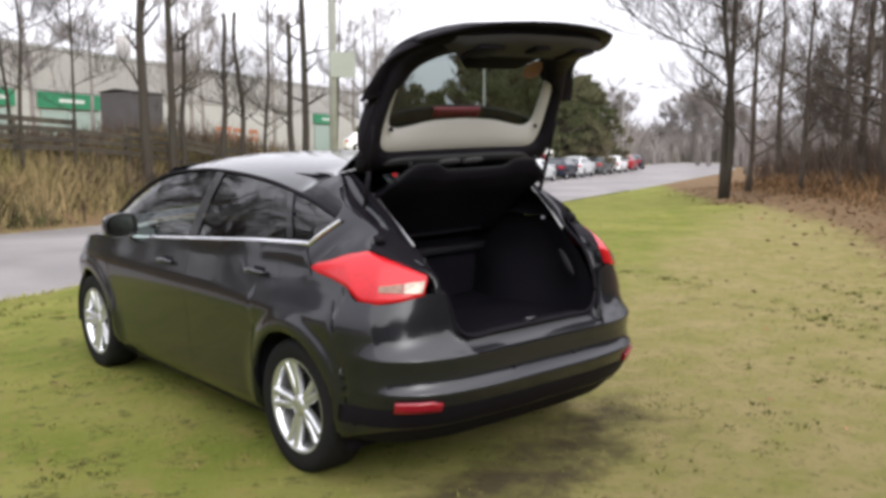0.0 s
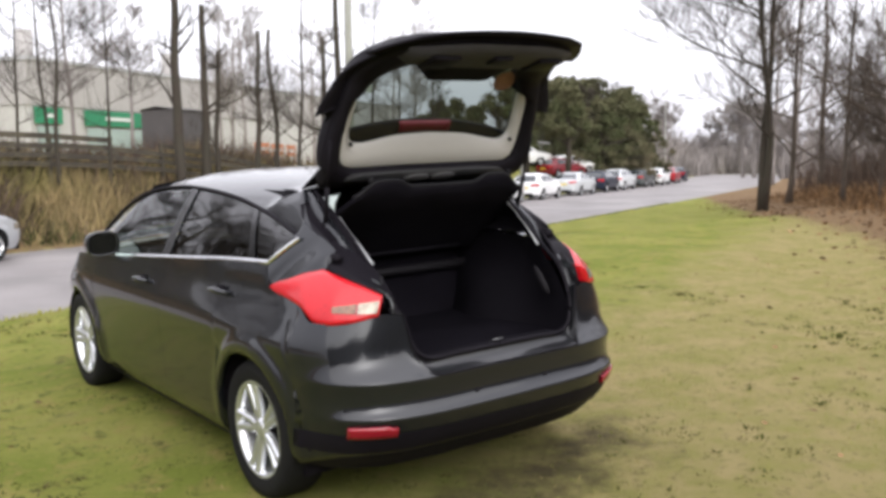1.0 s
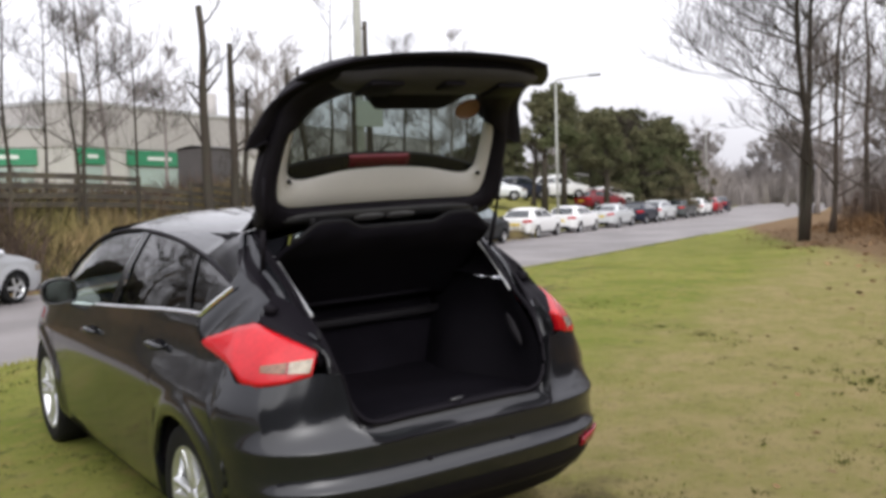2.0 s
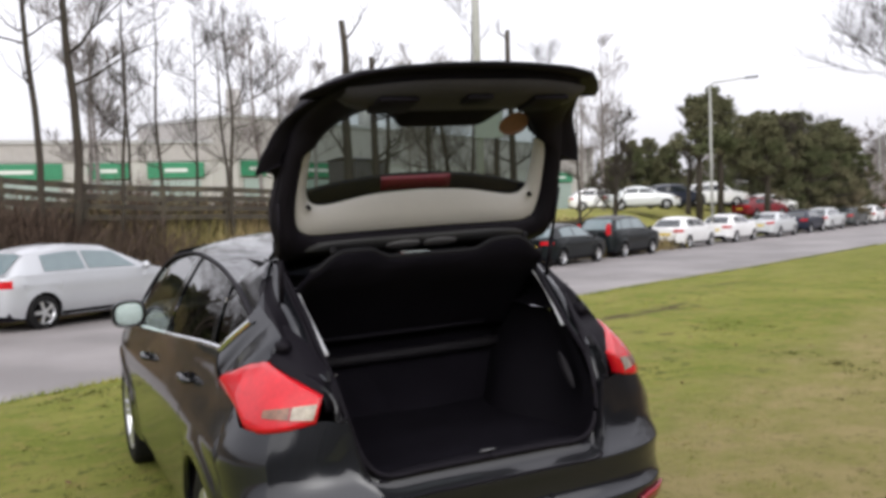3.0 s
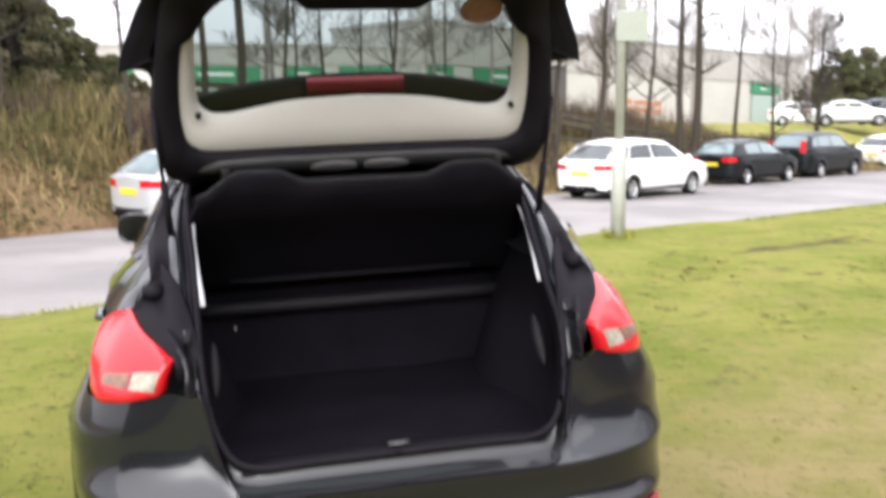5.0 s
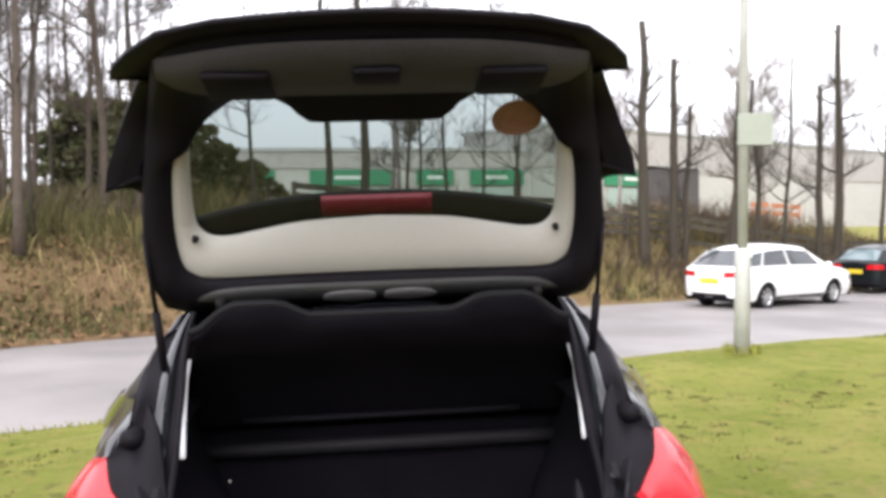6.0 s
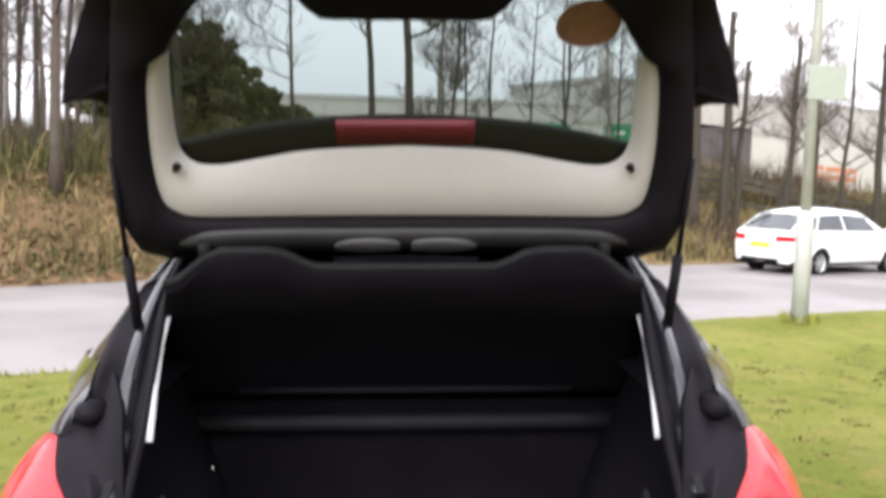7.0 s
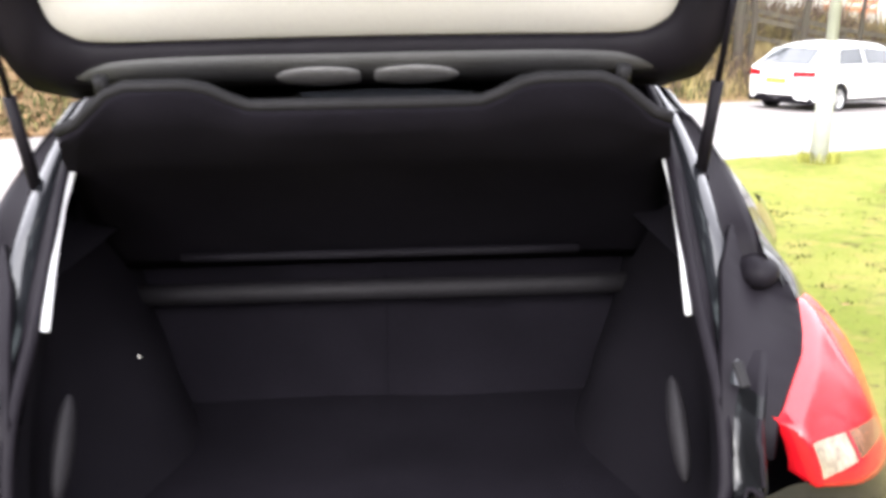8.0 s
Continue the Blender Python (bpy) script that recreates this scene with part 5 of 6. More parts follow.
def vegetation():
    rnd = random.Random(4)
    pts = []
    while len(pts) < 90000:
        r, a = rnd.uniform(0, 1) ** 0.6 * 17, rnd.uniform(0, 6.283)
        x, y = 1.0 + r * math.cos(a), 1.5 + r * math.sin(a)
        if on_verge(x, y) and leafy_edge(x, y) < 0.8 and not under_wheels(x, y):
            if noise.noise((x * 1.3, y * 1.3, 1.7)) > rnd.uniform(-0.75, 0.35):
                pts.append((x, y, 0.6 + 1.1 * max(0, noise.noise((x * 5, y * 5, 8.8))) + 0.5 * max(0, noise.noise((x * 17, y * 17, 2.8)))))
    rs = random.Random(77)
    dry = [rs.random() < 0.08 + 0.7 * straw_share(p[0], p[1]) for p in pts]
    blades("grass", "short damp yellow-green grass blades over the verge", "grass", BLADE, [p for p, d in zip(pts, dry) if not d], 5, 0.012, 0.034, 0.0034, 1.6)
    blades("dry_grass", "straw-coloured dead grass blades over the verge", "grass", STRAW, [p for p, d in zip(pts, dry) if d], 25, 0.01, 0.03, 0.0034, 1.9)
    tufts = []
    rt = random.Random(91)
    while len(tufts) < 26000:
        x, y = rt.uniform(-7, 6), rt.uniform(-3.5, 6.5)
        if on_verge(x, y) and not under_wheels(x, y) and noise.noise((x * 1.1, y * 1.1, 4.4)) > rt.uniform(-0.3, 0.5) - 0.12 * (x < -0.5):
            size = rt.uniform(0.015, 0.06)
            for q in range(14):
                tufts.append((x + rt.gauss(0, size), y + rt.gauss(0, size * 0.7), 1.0))
    blades("moss_tufts", "small dark mossy tufts in the short grass", "grass", TUFT, tufts, 26, 0.01, 0.028, 0.006, 1.6)
    pts = []
    for k in range(9000):
        r = rnd.uniform(-12, 40)
        pts.append((*at_road(r, near_edge(r) - rnd.uniform(-0.03, 0.16) + 0.12 * noise.noise((r * 0.6, 0, 0))).xy, 1.0))
    for k in range(260):
        a, d = rnd.uniform(0, 6.283), rnd.uniform(0.05, 0.2)
        pts.append((4.1 + d * math.cos(a), 8.06 + d * math.sin(a), 1.6))
    blades("edge_grass", "longer grass along the road edge and column foot", "grass", BLADE, pts, 6, 0.03, 0.09, 0.006, 0.9)
    # dry stalks and brambles on the bank
    pts, low = [], []
    for k in range(46000):
        r = rnd.uniform(-14, 42)
        n = far_edge(r) + rnd.uniform(0.5, 5.5) ** 1.0
        p = at_road(r, n)
        c = 0.6 + 0.8 * noise.noise((p.x * 0.5, p.y * 0.5, 9))
        up = smoothstep(0.3, 2.2, n - far_edge(r))
        if r > 34:
            c *= 0.3
        wood = smoothstep(7, 2.5, r)
        if rnd.random() < 0.30 * (1 - 0.8 * wood):
            pts.append((p.x, p.y, max(0.12, c) * (0.35 + 0.65 * up)))
        else:
            low.append((p.x, p.y, max(0.15, c) * (0.4 + 0.6 * up) * (1 - 0.55 * wood)))
    blades("dry_reeds", "pale brown dry stalks on the roadside bank", "undergrowth", REED, pts, 7, 0.5, 1.35, 0.010, 0.9)
    blades("brambles", "dull olive and brown bramble scrub on the bank", "undergrowth", BRAMBLE, low, 8, 0.3, 0.95, 0.020, 1.5)
    # wood edge: brown litter and dead bracken
    lv, br = [], []
    while len(lv) < 9000:
        x, y = rnd.uniform(4, 36), rnd.uniform(-9, 24)
        d = leafy_edge(x, y)
        if on_verge(x, y) and d > rnd.uniform(-1.2, 0.8) and d < 14:
            lv.append((x, y))
            if d > 1.8 and rnd.random() < 0.9:
                for q in range(3):
                    br.append((x + rnd.uniform(-0.3, 0.3), y + rnd.uniform(-0.3, 0.3), smoothstep(1.2, 5, d)))
    scrub, low = [], []
    for k in range(9000):
        a, d = radians(rnd.uniform(-33, -8)), rnd.uniform(19, 36)
        x, y = d * math.sin(a), -1.7 + d * math.cos(a)
        if over(x, y) > far_edge(run(x, y)) + 2.0:
            scrub.append((x, y, 0.6 + 0.6 * noise.noise((x * 0.4, y * 0.4, 2))))
    while len(low) < 16000:
        x, y = rnd.uniform(10, 46), rnd.uniform(-9, 26)
        if on_verge(x, y) and leafy_edge(x, y) > 4.5:
            low.append((x, y, 0.75 + 0.6 * noise.noise((x * 0.3, y * 0.3, 6))))
    blades("wood_scrub", "olive scrub between the trunks of the wood", "undergrowth", BRAMBLE, scrub, 14, 0.6, 1.7, 0.02, 0.7)
    blades("wood_scrub", "brown bare scrub between the trunks of the wood", "undergrowth", SCRUB, low, 15, 0.8, 2.8, 0.018, 0.6)
    # unseen thicket, added to block low sky light and darken reflections
    behind = []
    rb = random.Random(57)
    while len(behind) < 15000:
        a, d = radians(rb.uniform(95, 290)), rb.uniform(17, 30)
        x, y = -1 + d * math.sin(a), -2 + d * math.cos(a)
        if over(x, y) < 2.0:
            behind.append((x, y, 0.7 + 0.6 * noise.noise((x * 0.12, y * 0.12, 41))))
    blades("wood_scrub", "unseen dark thicket added behind to block low sky light", "undergrowth", SCRUB, behind, 43, 2.5, 8.0, 0.13, 0.35)
    scatter_leaves("leaf_litter", "brown fallen leaves under the roadside trees", lv, 9, 0.05)
    blades("dead_bracken", "rusty dead bracken and twigs at the wood edge", "undergrowth", LEAF, br, 10, 0.15, 0.75, 0.02, 1.4)
    lv = []
    for k in range(9000):
        r = rnd.uniform(-16, 9)
        p = at_road(r, far_edge(r) + rnd.uniform(0.1, 7))
        lv.append((p.x, p.y))
    scatter_leaves("bank_leaves", "orange-brown fallen leaves covering the bank", lv, 11, 0.07)
    lv = []
    while len(lv) < 220:
        x, y = rnd.uniform(-6, 9), rnd.uniform(-4, 9)
        if on_verge(x, y) and not (abs(x) < 1.1 and -0.3 < y < 4.6):
            lv.append((x, y))
    hedge = []
    for k in range(16000):
        p = at_road(rnd.uniform(100, 150), rnd.uniform(-30, 12) if k % 3 else rnd.uniform(24, 60))
        if k % 4 == 0:
            p = at_road(rnd.uniform(138, 170), rnd.uniform(6, 36))
        hedge.append((p.x, p.y, 0.7 + 0.5 * noise.noise((p.x * 0.1, p.y * 0.1, 7))))
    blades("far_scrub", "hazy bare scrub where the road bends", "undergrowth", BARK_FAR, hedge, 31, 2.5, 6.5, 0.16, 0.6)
    back, stalks = [], []
    for k in range(9000):
        p = at_road(rnd.uniform(-4, 34), rnd.uniform(18.8, 24.0))
        back.append((p.x, p.y, 0.75 + 0.7 * noise.noise((p.x * 0.35, p.y * 0.35, 12))))
    for k in range(11000):
        p = at_road(rnd.uniform(6, 37), rnd.gauss(17.6, 0.55))
        if run(p.x, p.y) < 10.5 or k % 5 == 0:
            back.append((p.x, p.y, 0.8 + 0.7 * noise.noise((p.x * 0.45, p.y * 0.45, 22))))
        else:
            stalks.append((p.x, p.y, 0.75 + 0.6 * noise.noise((p.x * 0.5, p.y * 0.5, 22))))
    blades("fence_reeds", "pale olive-brown reeds in front of the fence", "undergrowth", REED, stalks, 34, 0.45, 1.2, 0.011, 0.9)
    blades("yard_scrub", "dull brown scrub on both sides of the fence", "undergrowth", SCRUB, back, 33, 0.55, 1.35, 0.02, 0.9)
    scatter_leaves("stray_leaves", "a few dark leaves lying on the grass", lv, 12, 0.028)


# ---- trees ----
BARK = material("grey_brown_bark", (0.05, 0.041, 0.033), 0.9, 0, 0.3, 3.0, 30.0, 0.6, 25.0, tint=(0.04, 0.036, 0.027), spec=0.15)
BARK_WOOD = material("pale_brown_bark", (0.09, 0.071, 0.058), 0.9, 0, 0.3, 3.0, 30.0, 0.5, 25.0, tint=(0.06, 0.05, 0.04), spec=0.15)
# far twigs: the haze of distance is put into this paler colour
BARK_FAR = material("haze_tinted_twigs", (0.20, 0.18, 0.17), 0.95, 0, 0.2, 2.0, 10.0, spec=0.1)
NEEDLE = material("dark_evergreen_foliage", (0.075, 0.084, 0.04), 0.9, 0, 0.35, 0.14, 4.0, tint=(0.115, 0.097, 0.062), spec=0.1, per_object=0.4)


def branch(tubes, rnd, p, d, length, r, level, twig, dense=False):
    n = 5 if level < 2 else 4
    pts, rad = [p], [r]
    q, dd = p.copy(), d.copy()
    for i in range(n):
        dd = (dd + Vector((rnd.uniform(-1, 1), rnd.uniform(-1, 1), rnd.uniform(-0.5, 0.9))) * 0.24).normalized()
        q = q + dd * (length / n)
        pts.append(q)
        rad.append(max(r * (1 - 0.8 * (i + 1) / n), twig))
    tubes.append((pts, rad, level))
    if level >= 3:
        return
    for k in range((7, 6, 5)[level] if dense else (7, 5, 3)[level]):
        t = rnd.uniform(0.15, 0.95)
        i = min(int(t * n), n - 1)
        o = pts[i].lerp(pts[i + 1], t * n - i)
        side = Vector((rnd.uniform(-1, 1), rnd.uniform(-1, 1), rnd.uniform(-0.1, 0.8)))
        nd = (dd * 0.75 + side.normalized() * 0.7).normalized()
        branch(tubes, rnd, o, nd, length * rnd.uniform(0.42, 0.78), max(rad[i] * 0.5, twig), level + 1, twig, dense)


def bare_tree(name, label, x, y, height, trunk_r, seed, first=0.3, limbs=12, lean=0.03, cut=False, reach=0.34, bark=None, twig=0.006, group="", twin=False, dense=False):
    rnd = random.Random(seed)
    z = ground_z(x, y)
    tree = thing(name, label, "tree", Matrix.Translation((x, y, z)), group)
    bm = bmesh.new()
    stems = []
    for s in range(2 if twin else 1):
        pts, rad = [], []
        lx, ly = rnd.uniform(-lean, lean), rnd.uniform(-lean, lean)
        if twin:
            lx, ly = (0.10 if s else -0.04), (0.02 if s else -0.03)
        n = 12
        for i in range(n + 1):
            t = i / n
            w = (0.05 if cut else 0.035) * height * 0.5
            pts.append(Vector((lx * height * t + w * noise.noise((seed, t * 3, s)), ly * height * t + w * noise.noise((seed + 9, t * 3, s)), -0.1 + (height + 0.1) * t)))
            rad.append(trunk_r * (0.62 if cut else 1) * (1.45 - 0.45 * smoothstep(0, 0.06, t)) * ((1 - 0.45 * t) if cut else (1 - 0.88 * t)) * (1.6 if cut else 1))
        tube(bm, pts, rad, 10)
        stems.append((pts, rad))
    part("trunk", bm, bark or BARK, tree)
    tubes = []
    for pts, rad in stems:
        for k in range(limbs):
            t = rnd.uniform(first, 0.98)
            i = min(int(t * 12), 11)
            o = pts[i].lerp(pts[i + 1], t * 12 - i)
            a = rnd.uniform(0, 6.283)
            up = rnd.uniform(0.15, 0.9)
            d = Vector((math.cos(a), math.sin(a), up)).normalized()
            branch(tubes, rnd, o, d, height * reach * (1.15 - 0.7 * t) * rnd.uniform(0.6, 1.15), max(rad[i] * 0.42, 0.012), 1 if cut else (0 if k % 3 == 0 else 1), twig, dense)
    bm = bmesh.new()
    for pts, rad, level in tubes:
        tube(bm, pts, rad, 5 if level < 2 else 3, cap=False)
    part("crown", bm, bark or BARK, tree, "bare winter branches and twigs")
    return tree


def evergreen(name, label, x, y, height, spread_r, seed, group="", low=0.05, count=150):
    rnd = random.Random(seed)
    tree = thing(name, label, "tree", Matrix.Translation((x, y, ground_z(x, y))), group)
    bm = bmesh.new()
    tube(bm, [(0, 0, -0.2), (0.1, 0, height * 0.4), (0, 0.1, height * 0.85)], [0.25, 0.18, 0.05], 8)
    clumps = []
    for k in range(count):
        t = rnd.uniform(low, 1.0)
        rr = spread_r * (1 - 0.75 * max(0, t - 0.35) / 0.65) * rnd.uniform(0.25, 1.0)
        a = rnd.uniform(0, 6.283)
        c = Vector((rr * math.cos(a), rr * math.sin(a), height * t))
        clumps.append((c, rnd.uniform(0.35, 0.95) * (0.6 + 0.4 * (1 - t)) * height / 9))
        tube(bm, [(0, 0, height * t * 0.8), tuple(c)], [0.05, 0.02], 4, cap=False)
    part("trunk", bm, BARK, tree)
    verts, faces = [], []
    for c, s in clumps:
        for k in range(190):
            d = Vector((rnd.gauss(0, 1), rnd.gauss(0, 1), rnd.gauss(0, 0.7)))
            p = c + d.normalized() * s * rnd.uniform(0.2, 1.15)
            u = Vector((rnd.uniform(-1, 1), rnd.uniform(-1, 1), rnd.uniform(-1, 1))).normalized()
            v = u.cross(Vector((rnd.uniform(-1, 1), rnd.uniform(-1, 1), 0.4))).normalized()
            w = rnd.uniform(0.05, 0.12)
            i = len(verts)
            verts += [p - u * w, p + v * w * 0.5, p + u * w, p - v * w * 0.5]
            faces.append((i, i + 1, i + 2, i + 3))
    me = bpy.data.meshes.new("crown")
    me.from_pydata([tuple(v) for v in verts], [], faces)
    me.materials.append(NEEDLE)
    ob = new("crown", me)
    ob.parent = tree
    return tree


def trees():
    rnd = random.Random(21)
    # cut-back trunks and thin trees along the bank
    tops = [(7.74, 23.48, 6.9, 0.17), (8.75, 23.95, 5.9, 0.15), (10.85, 24.9, 5.4, 0.11), (11.95, 25.4, 5.6, 0.10), (14.4, 26.5, 5.6, 0.14), (15.3, 26.9, 7.6, 0.16), (9.1, 24.05, 4.6, 0.10)]
    for i, (x, y, h, r) in enumerate(tops):
        bare_tree("pollarded_tree", "cut-back bare tree trunk with a few thin shoots", x, y, h - ground_z(x, y) + 0.4, r, 40 + i, 0.4, 7, 0.04, cut=True, reach=0.24, group="cut-back trees on the bank")
    slim = [(-0.9, 19.5, 13, 0.09), (-0.15, 19.9, 14, 0.12), (0.9, 20.4, 7.0, 0.06), (2.0, 21.4, 6.2, 0.06), (3.9, 21.9, 7.2, 0.065), (5.4, 22.5, 6.5, 0.05), (1.6, 23.5, 6.2, 0.05), (4.6, 25.5, 6.5, 0.06), (3.1, 22.6, 5.6, 0.05), (12.8, 25.7, 9.0, 0.08), (17.5, 28.5, 8, 0.1),
            (19.5, 29.0, 7, 0.09), (-2.4, 18.6, 7, 0.06)]
    for i, (x, y, h, r) in enumerate(slim):
        bare_tree("bank_tree", "slim bare winter tree on the bank", x, y, h, r, 60 + i, 0.22, 12, 0.05, reach=0.24, twig=0.0035, group="bare trees on the bank")
    # dense wood to the road's far side
    k = 0
    while k < 56:
        a, d = radians(rnd.uniform(-31, -11)), rnd.uniform(17, 46)
        x, y = d * math.sin(a), -1.7 + d * math.cos(a)
        if over(x, y) < far_edge(run(x, y)) + 2.2:
            continue
        bare_tree("wood_tree", "tall bare tree in the dense roadside wood", x, y, rnd.uniform(9, 15), rnd.uniform(0.04, 0.10), 90 + k, 0.15, 10, 0.05, reach=0.19, bark=BARK_WOOD if k % 3 else None, group="trees of the roadside wood")
        k += 1
    for i, (a, d, h) in enumerate([(-12.5, 33, 4.4), (-11, 38, 4.6), (-14.5, 40, 4.6), (-16.5, 36, 4.2), (-8.6, 44, 3.4), (-7.0, 47, 2.8)]):
        evergreen("evergreen_tree", "dark evergreen bush behind the bank", d * math.sin(radians(a)), -1.7 + d * math.cos(radians(a)), h, 2.4, 330 + i, "evergreen bushes behind the bank")
    # wood beyond the grass
    bare_tree("forked_tree", "large forked bare tree at the wood edge", 23.4, 14.5, 13.5, 0.125, 7, 0.14, 26, reach=0.27, twin=True, twig=0.006, dense=True)
    spots = [(24.5, 10.5, 12, 0.2), (22.0, 8.6, 13, 0.2), (20.5, 7.2, 14, 0.26), (19.0, 5.2, 13, 0.2), (17.6, 4.4, 15, 0.34), (26.5, 8.4, 13, 0.22), (29, 12, 12, 0.2), (31, 9, 13, 0.25), (18, 1.2, 13, 0.22), (23, 3.5, 14, 0.25), (34, 16, 12, 0.22), (28, 16.5, 11, 0.16), (16.2, 0.0, 12, 0.2), (27, 5, 14, 0.24), (36, 20, 13, 0.2), (31.5, 4, 14, 0.25), (21, 5.0, 11, 0.14), (25.5, 13.0, 9, 0.12)]
    for i, (x, y, h, r) in enumerate(spots):
        bare_tree("wood_tree", "tall bare tree in the wood beyond the grass", x, y, h, r * 0.66, 130 + i, 0.12, 15, 0.05, reach=0.27, bark=BARK_WOOD, group="trees of the wood beyond the grass", twig=0.006)
    for i in range(24):
        x, y = rnd.uniform(15, 40), rnd.uniform(-6, 20)
        if leafy_edge(x, y) > 3:
            bare_tree("sapling", "thin bare sapling in the undergrowth", x, y, rnd.uniform(3, 6), 0.035, 170 + i, 0.1, 12, 0.1, reach=0.3, bark=BARK_WOOD, group="saplings in the wood")
    for i in range(9):
        a, d = radians(rnd.uniform(55, 76)), rnd.uniform(42, 85)
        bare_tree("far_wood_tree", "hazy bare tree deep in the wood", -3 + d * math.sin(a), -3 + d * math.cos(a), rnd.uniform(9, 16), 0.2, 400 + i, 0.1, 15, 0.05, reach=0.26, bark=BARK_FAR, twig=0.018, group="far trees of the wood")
    # evergreens and bare trees beyond the parked cars
    greens = [(43.5, 74, 8.0), (45, 78, 8.4), (46.5, 76, 7.4), (47.5, 80, 8.6), (48.6, 84, 7.6), (44.5, 86, 8.8), (48, 92, 9.3), (42.4, 80, 6.3), (46, 90, 9.0)]
    for i, (a, d, h) in enumerate(greens):
        evergreen("evergreen_tree", "dark rounded evergreen tree behind the parked cars", -1.9 + d * math.sin(radians(a)), -2.9 + d * math.cos(radians(a)), h * 0.9, 3.2 + (i % 3) * 0.5, 210 + i, "evergreen trees by the car park")
    for i, (a, d, h) in enumerate([(35.2, 92, 5.0), (36.4, 95, 6.6), (37.6, 98, 7.0), (38.8, 94, 6.0)]):
        evergreen("evergreen_tree", "dark green hedge tree behind the car park", -1.5 + d * math.sin(radians(a)), -2.8 + d * math.cos(radians(a)), h, 2.6, 230 + i, "evergreen trees by the car park")
    for i, (a, d, h) in enumerate([(40.4, 60, 8.0), (41.6, 63, 8.6), (44.2, 66, 7.0)]):
        evergreen("pine_tree", "dark pine with a bare trunk in front of the car park", -1.5 + d * math.sin(radians(a)), -2.8 + d * math.cos(radians(a)), h, 2.2, 236 + i, "pines by the car park", 0.55, 55)
    for i, (r, n, h) in enumerate([(55, 24.5, 6.5), (59, 33, 12), (50, 36, 9), (64, 38, 11), (69, 22.5, 7.5), (76, 23, 8), (46, 40, 10), (40, 21.6, 6.0), (53, 47, 13), (60, 50, 14)]):
        p = at_road(r, n)
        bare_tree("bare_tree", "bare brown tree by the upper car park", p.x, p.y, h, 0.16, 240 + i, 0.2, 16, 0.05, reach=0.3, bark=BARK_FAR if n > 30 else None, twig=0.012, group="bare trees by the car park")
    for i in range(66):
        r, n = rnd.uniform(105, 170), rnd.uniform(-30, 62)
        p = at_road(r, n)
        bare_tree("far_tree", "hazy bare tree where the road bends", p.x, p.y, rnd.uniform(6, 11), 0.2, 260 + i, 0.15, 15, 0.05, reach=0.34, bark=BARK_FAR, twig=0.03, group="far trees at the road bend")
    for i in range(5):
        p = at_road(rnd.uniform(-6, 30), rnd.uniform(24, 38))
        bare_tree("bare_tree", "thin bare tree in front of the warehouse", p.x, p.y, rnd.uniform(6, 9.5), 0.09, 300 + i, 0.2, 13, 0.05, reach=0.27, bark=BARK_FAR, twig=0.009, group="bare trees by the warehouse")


# ---- fence, warehouse and yard beyond the bank ----
FENCE = material("weathered_fence_wood", (0.045, 0.037, 0.027), 0.9, 0, 0.3, 3.0, 40.0, 0.3, 60.0, tint=(0.065, 0.055, 0.036))
CLAD = material("pale_grey_cladding", (0.31, 0.295, 0.28), 0.6, 0, 0.1, 0.1, 2.0, tint=(0.28, 0.265, 0.255))
ROOF_GREY = material("roof_sheeting", (0.30, 0.30, 0.30), 0.6, 0, 0.1, 0.1, 2.0)
GREEN = material("green_board", (0.015, 0.16, 0.075), 0.6, 0, 0.1, 0.3, 2.0)
PALE_BAR = material("pale_lettering_bar", (0.5, 0.52, 0.5), 0.6)
WHITE_WALL = material("off_white_wall", (0.36, 0.35, 0.33), 0.7, 0, 0.08, 0.2, 2.0)
SHUTTER = material("pale_green_shutter", (0.25, 0.31, 0.285), 0.6)
SHED = material("dark_shed_boards", (0.06, 0.055, 0.055), 0.85, 0, 0.25, 1.0, 10.0)
ORANGE = material("orange_plastic", (0.36, 0.13, 0.06), 0.6, 0, 0.15, 3.0)


def fence():
    ob = thing("fence", "weathered brown post-and-rail fence along the bank top", "fence", kind="structure")
    n = 18.4
    for i in range(15):
        r = 7 + 2.0 * i
        p = at_road(r, n)
        z = ground_z(p.x, p.y)
        bm = bmesh.new()
        box(bm, (-0.05, -0.05, -0.2), (0.05, 0.05, 1.42))
        part("post", bm, FENCE, ob, smooth=False, bevel=0.008, m=Matrix.Translation((p.x, p.y, z)) @ pose(0, 0, 0, random.Random(i).uniform(-2, 2), random.Random(i + 50).uniform(-2, 2), 25.6))
        if i < 14:
            q = at_road(r + 2.0, n)
            zq = ground_z(q.x, q.y)
            for k in range(4):
                rnd = random.Random(i * 7 + k)
                if rnd.random() < 0.1:
                    continue
                h = 0.62 + 0.235 * k
                bm = bmesh.new()
                a, b = Vector((p.x, p.y, z + h + rnd.uniform(-0.02, 0.02))), Vector((q.x, q.y, zq + h + rnd.uniform(-0.02, 0.02)))
                s = ACROSS * -0.055
                rows = []
                for v in (a, b):
                    rows.append([tuple(v + s + ACROSS * dy + Vector((0, 0, dz))) for dy, dz in ((-0.011, -0.07), (0.011, -0.07), (0.011, 0.07), (-0.011, 0.07))])
                vs = grid(bm, rows, close=True)
                bm.faces.new(vs[0])
                bm.faces.new(vs[-1][::-1])
                part("rail", bm, FENCE, ob, smooth=False)


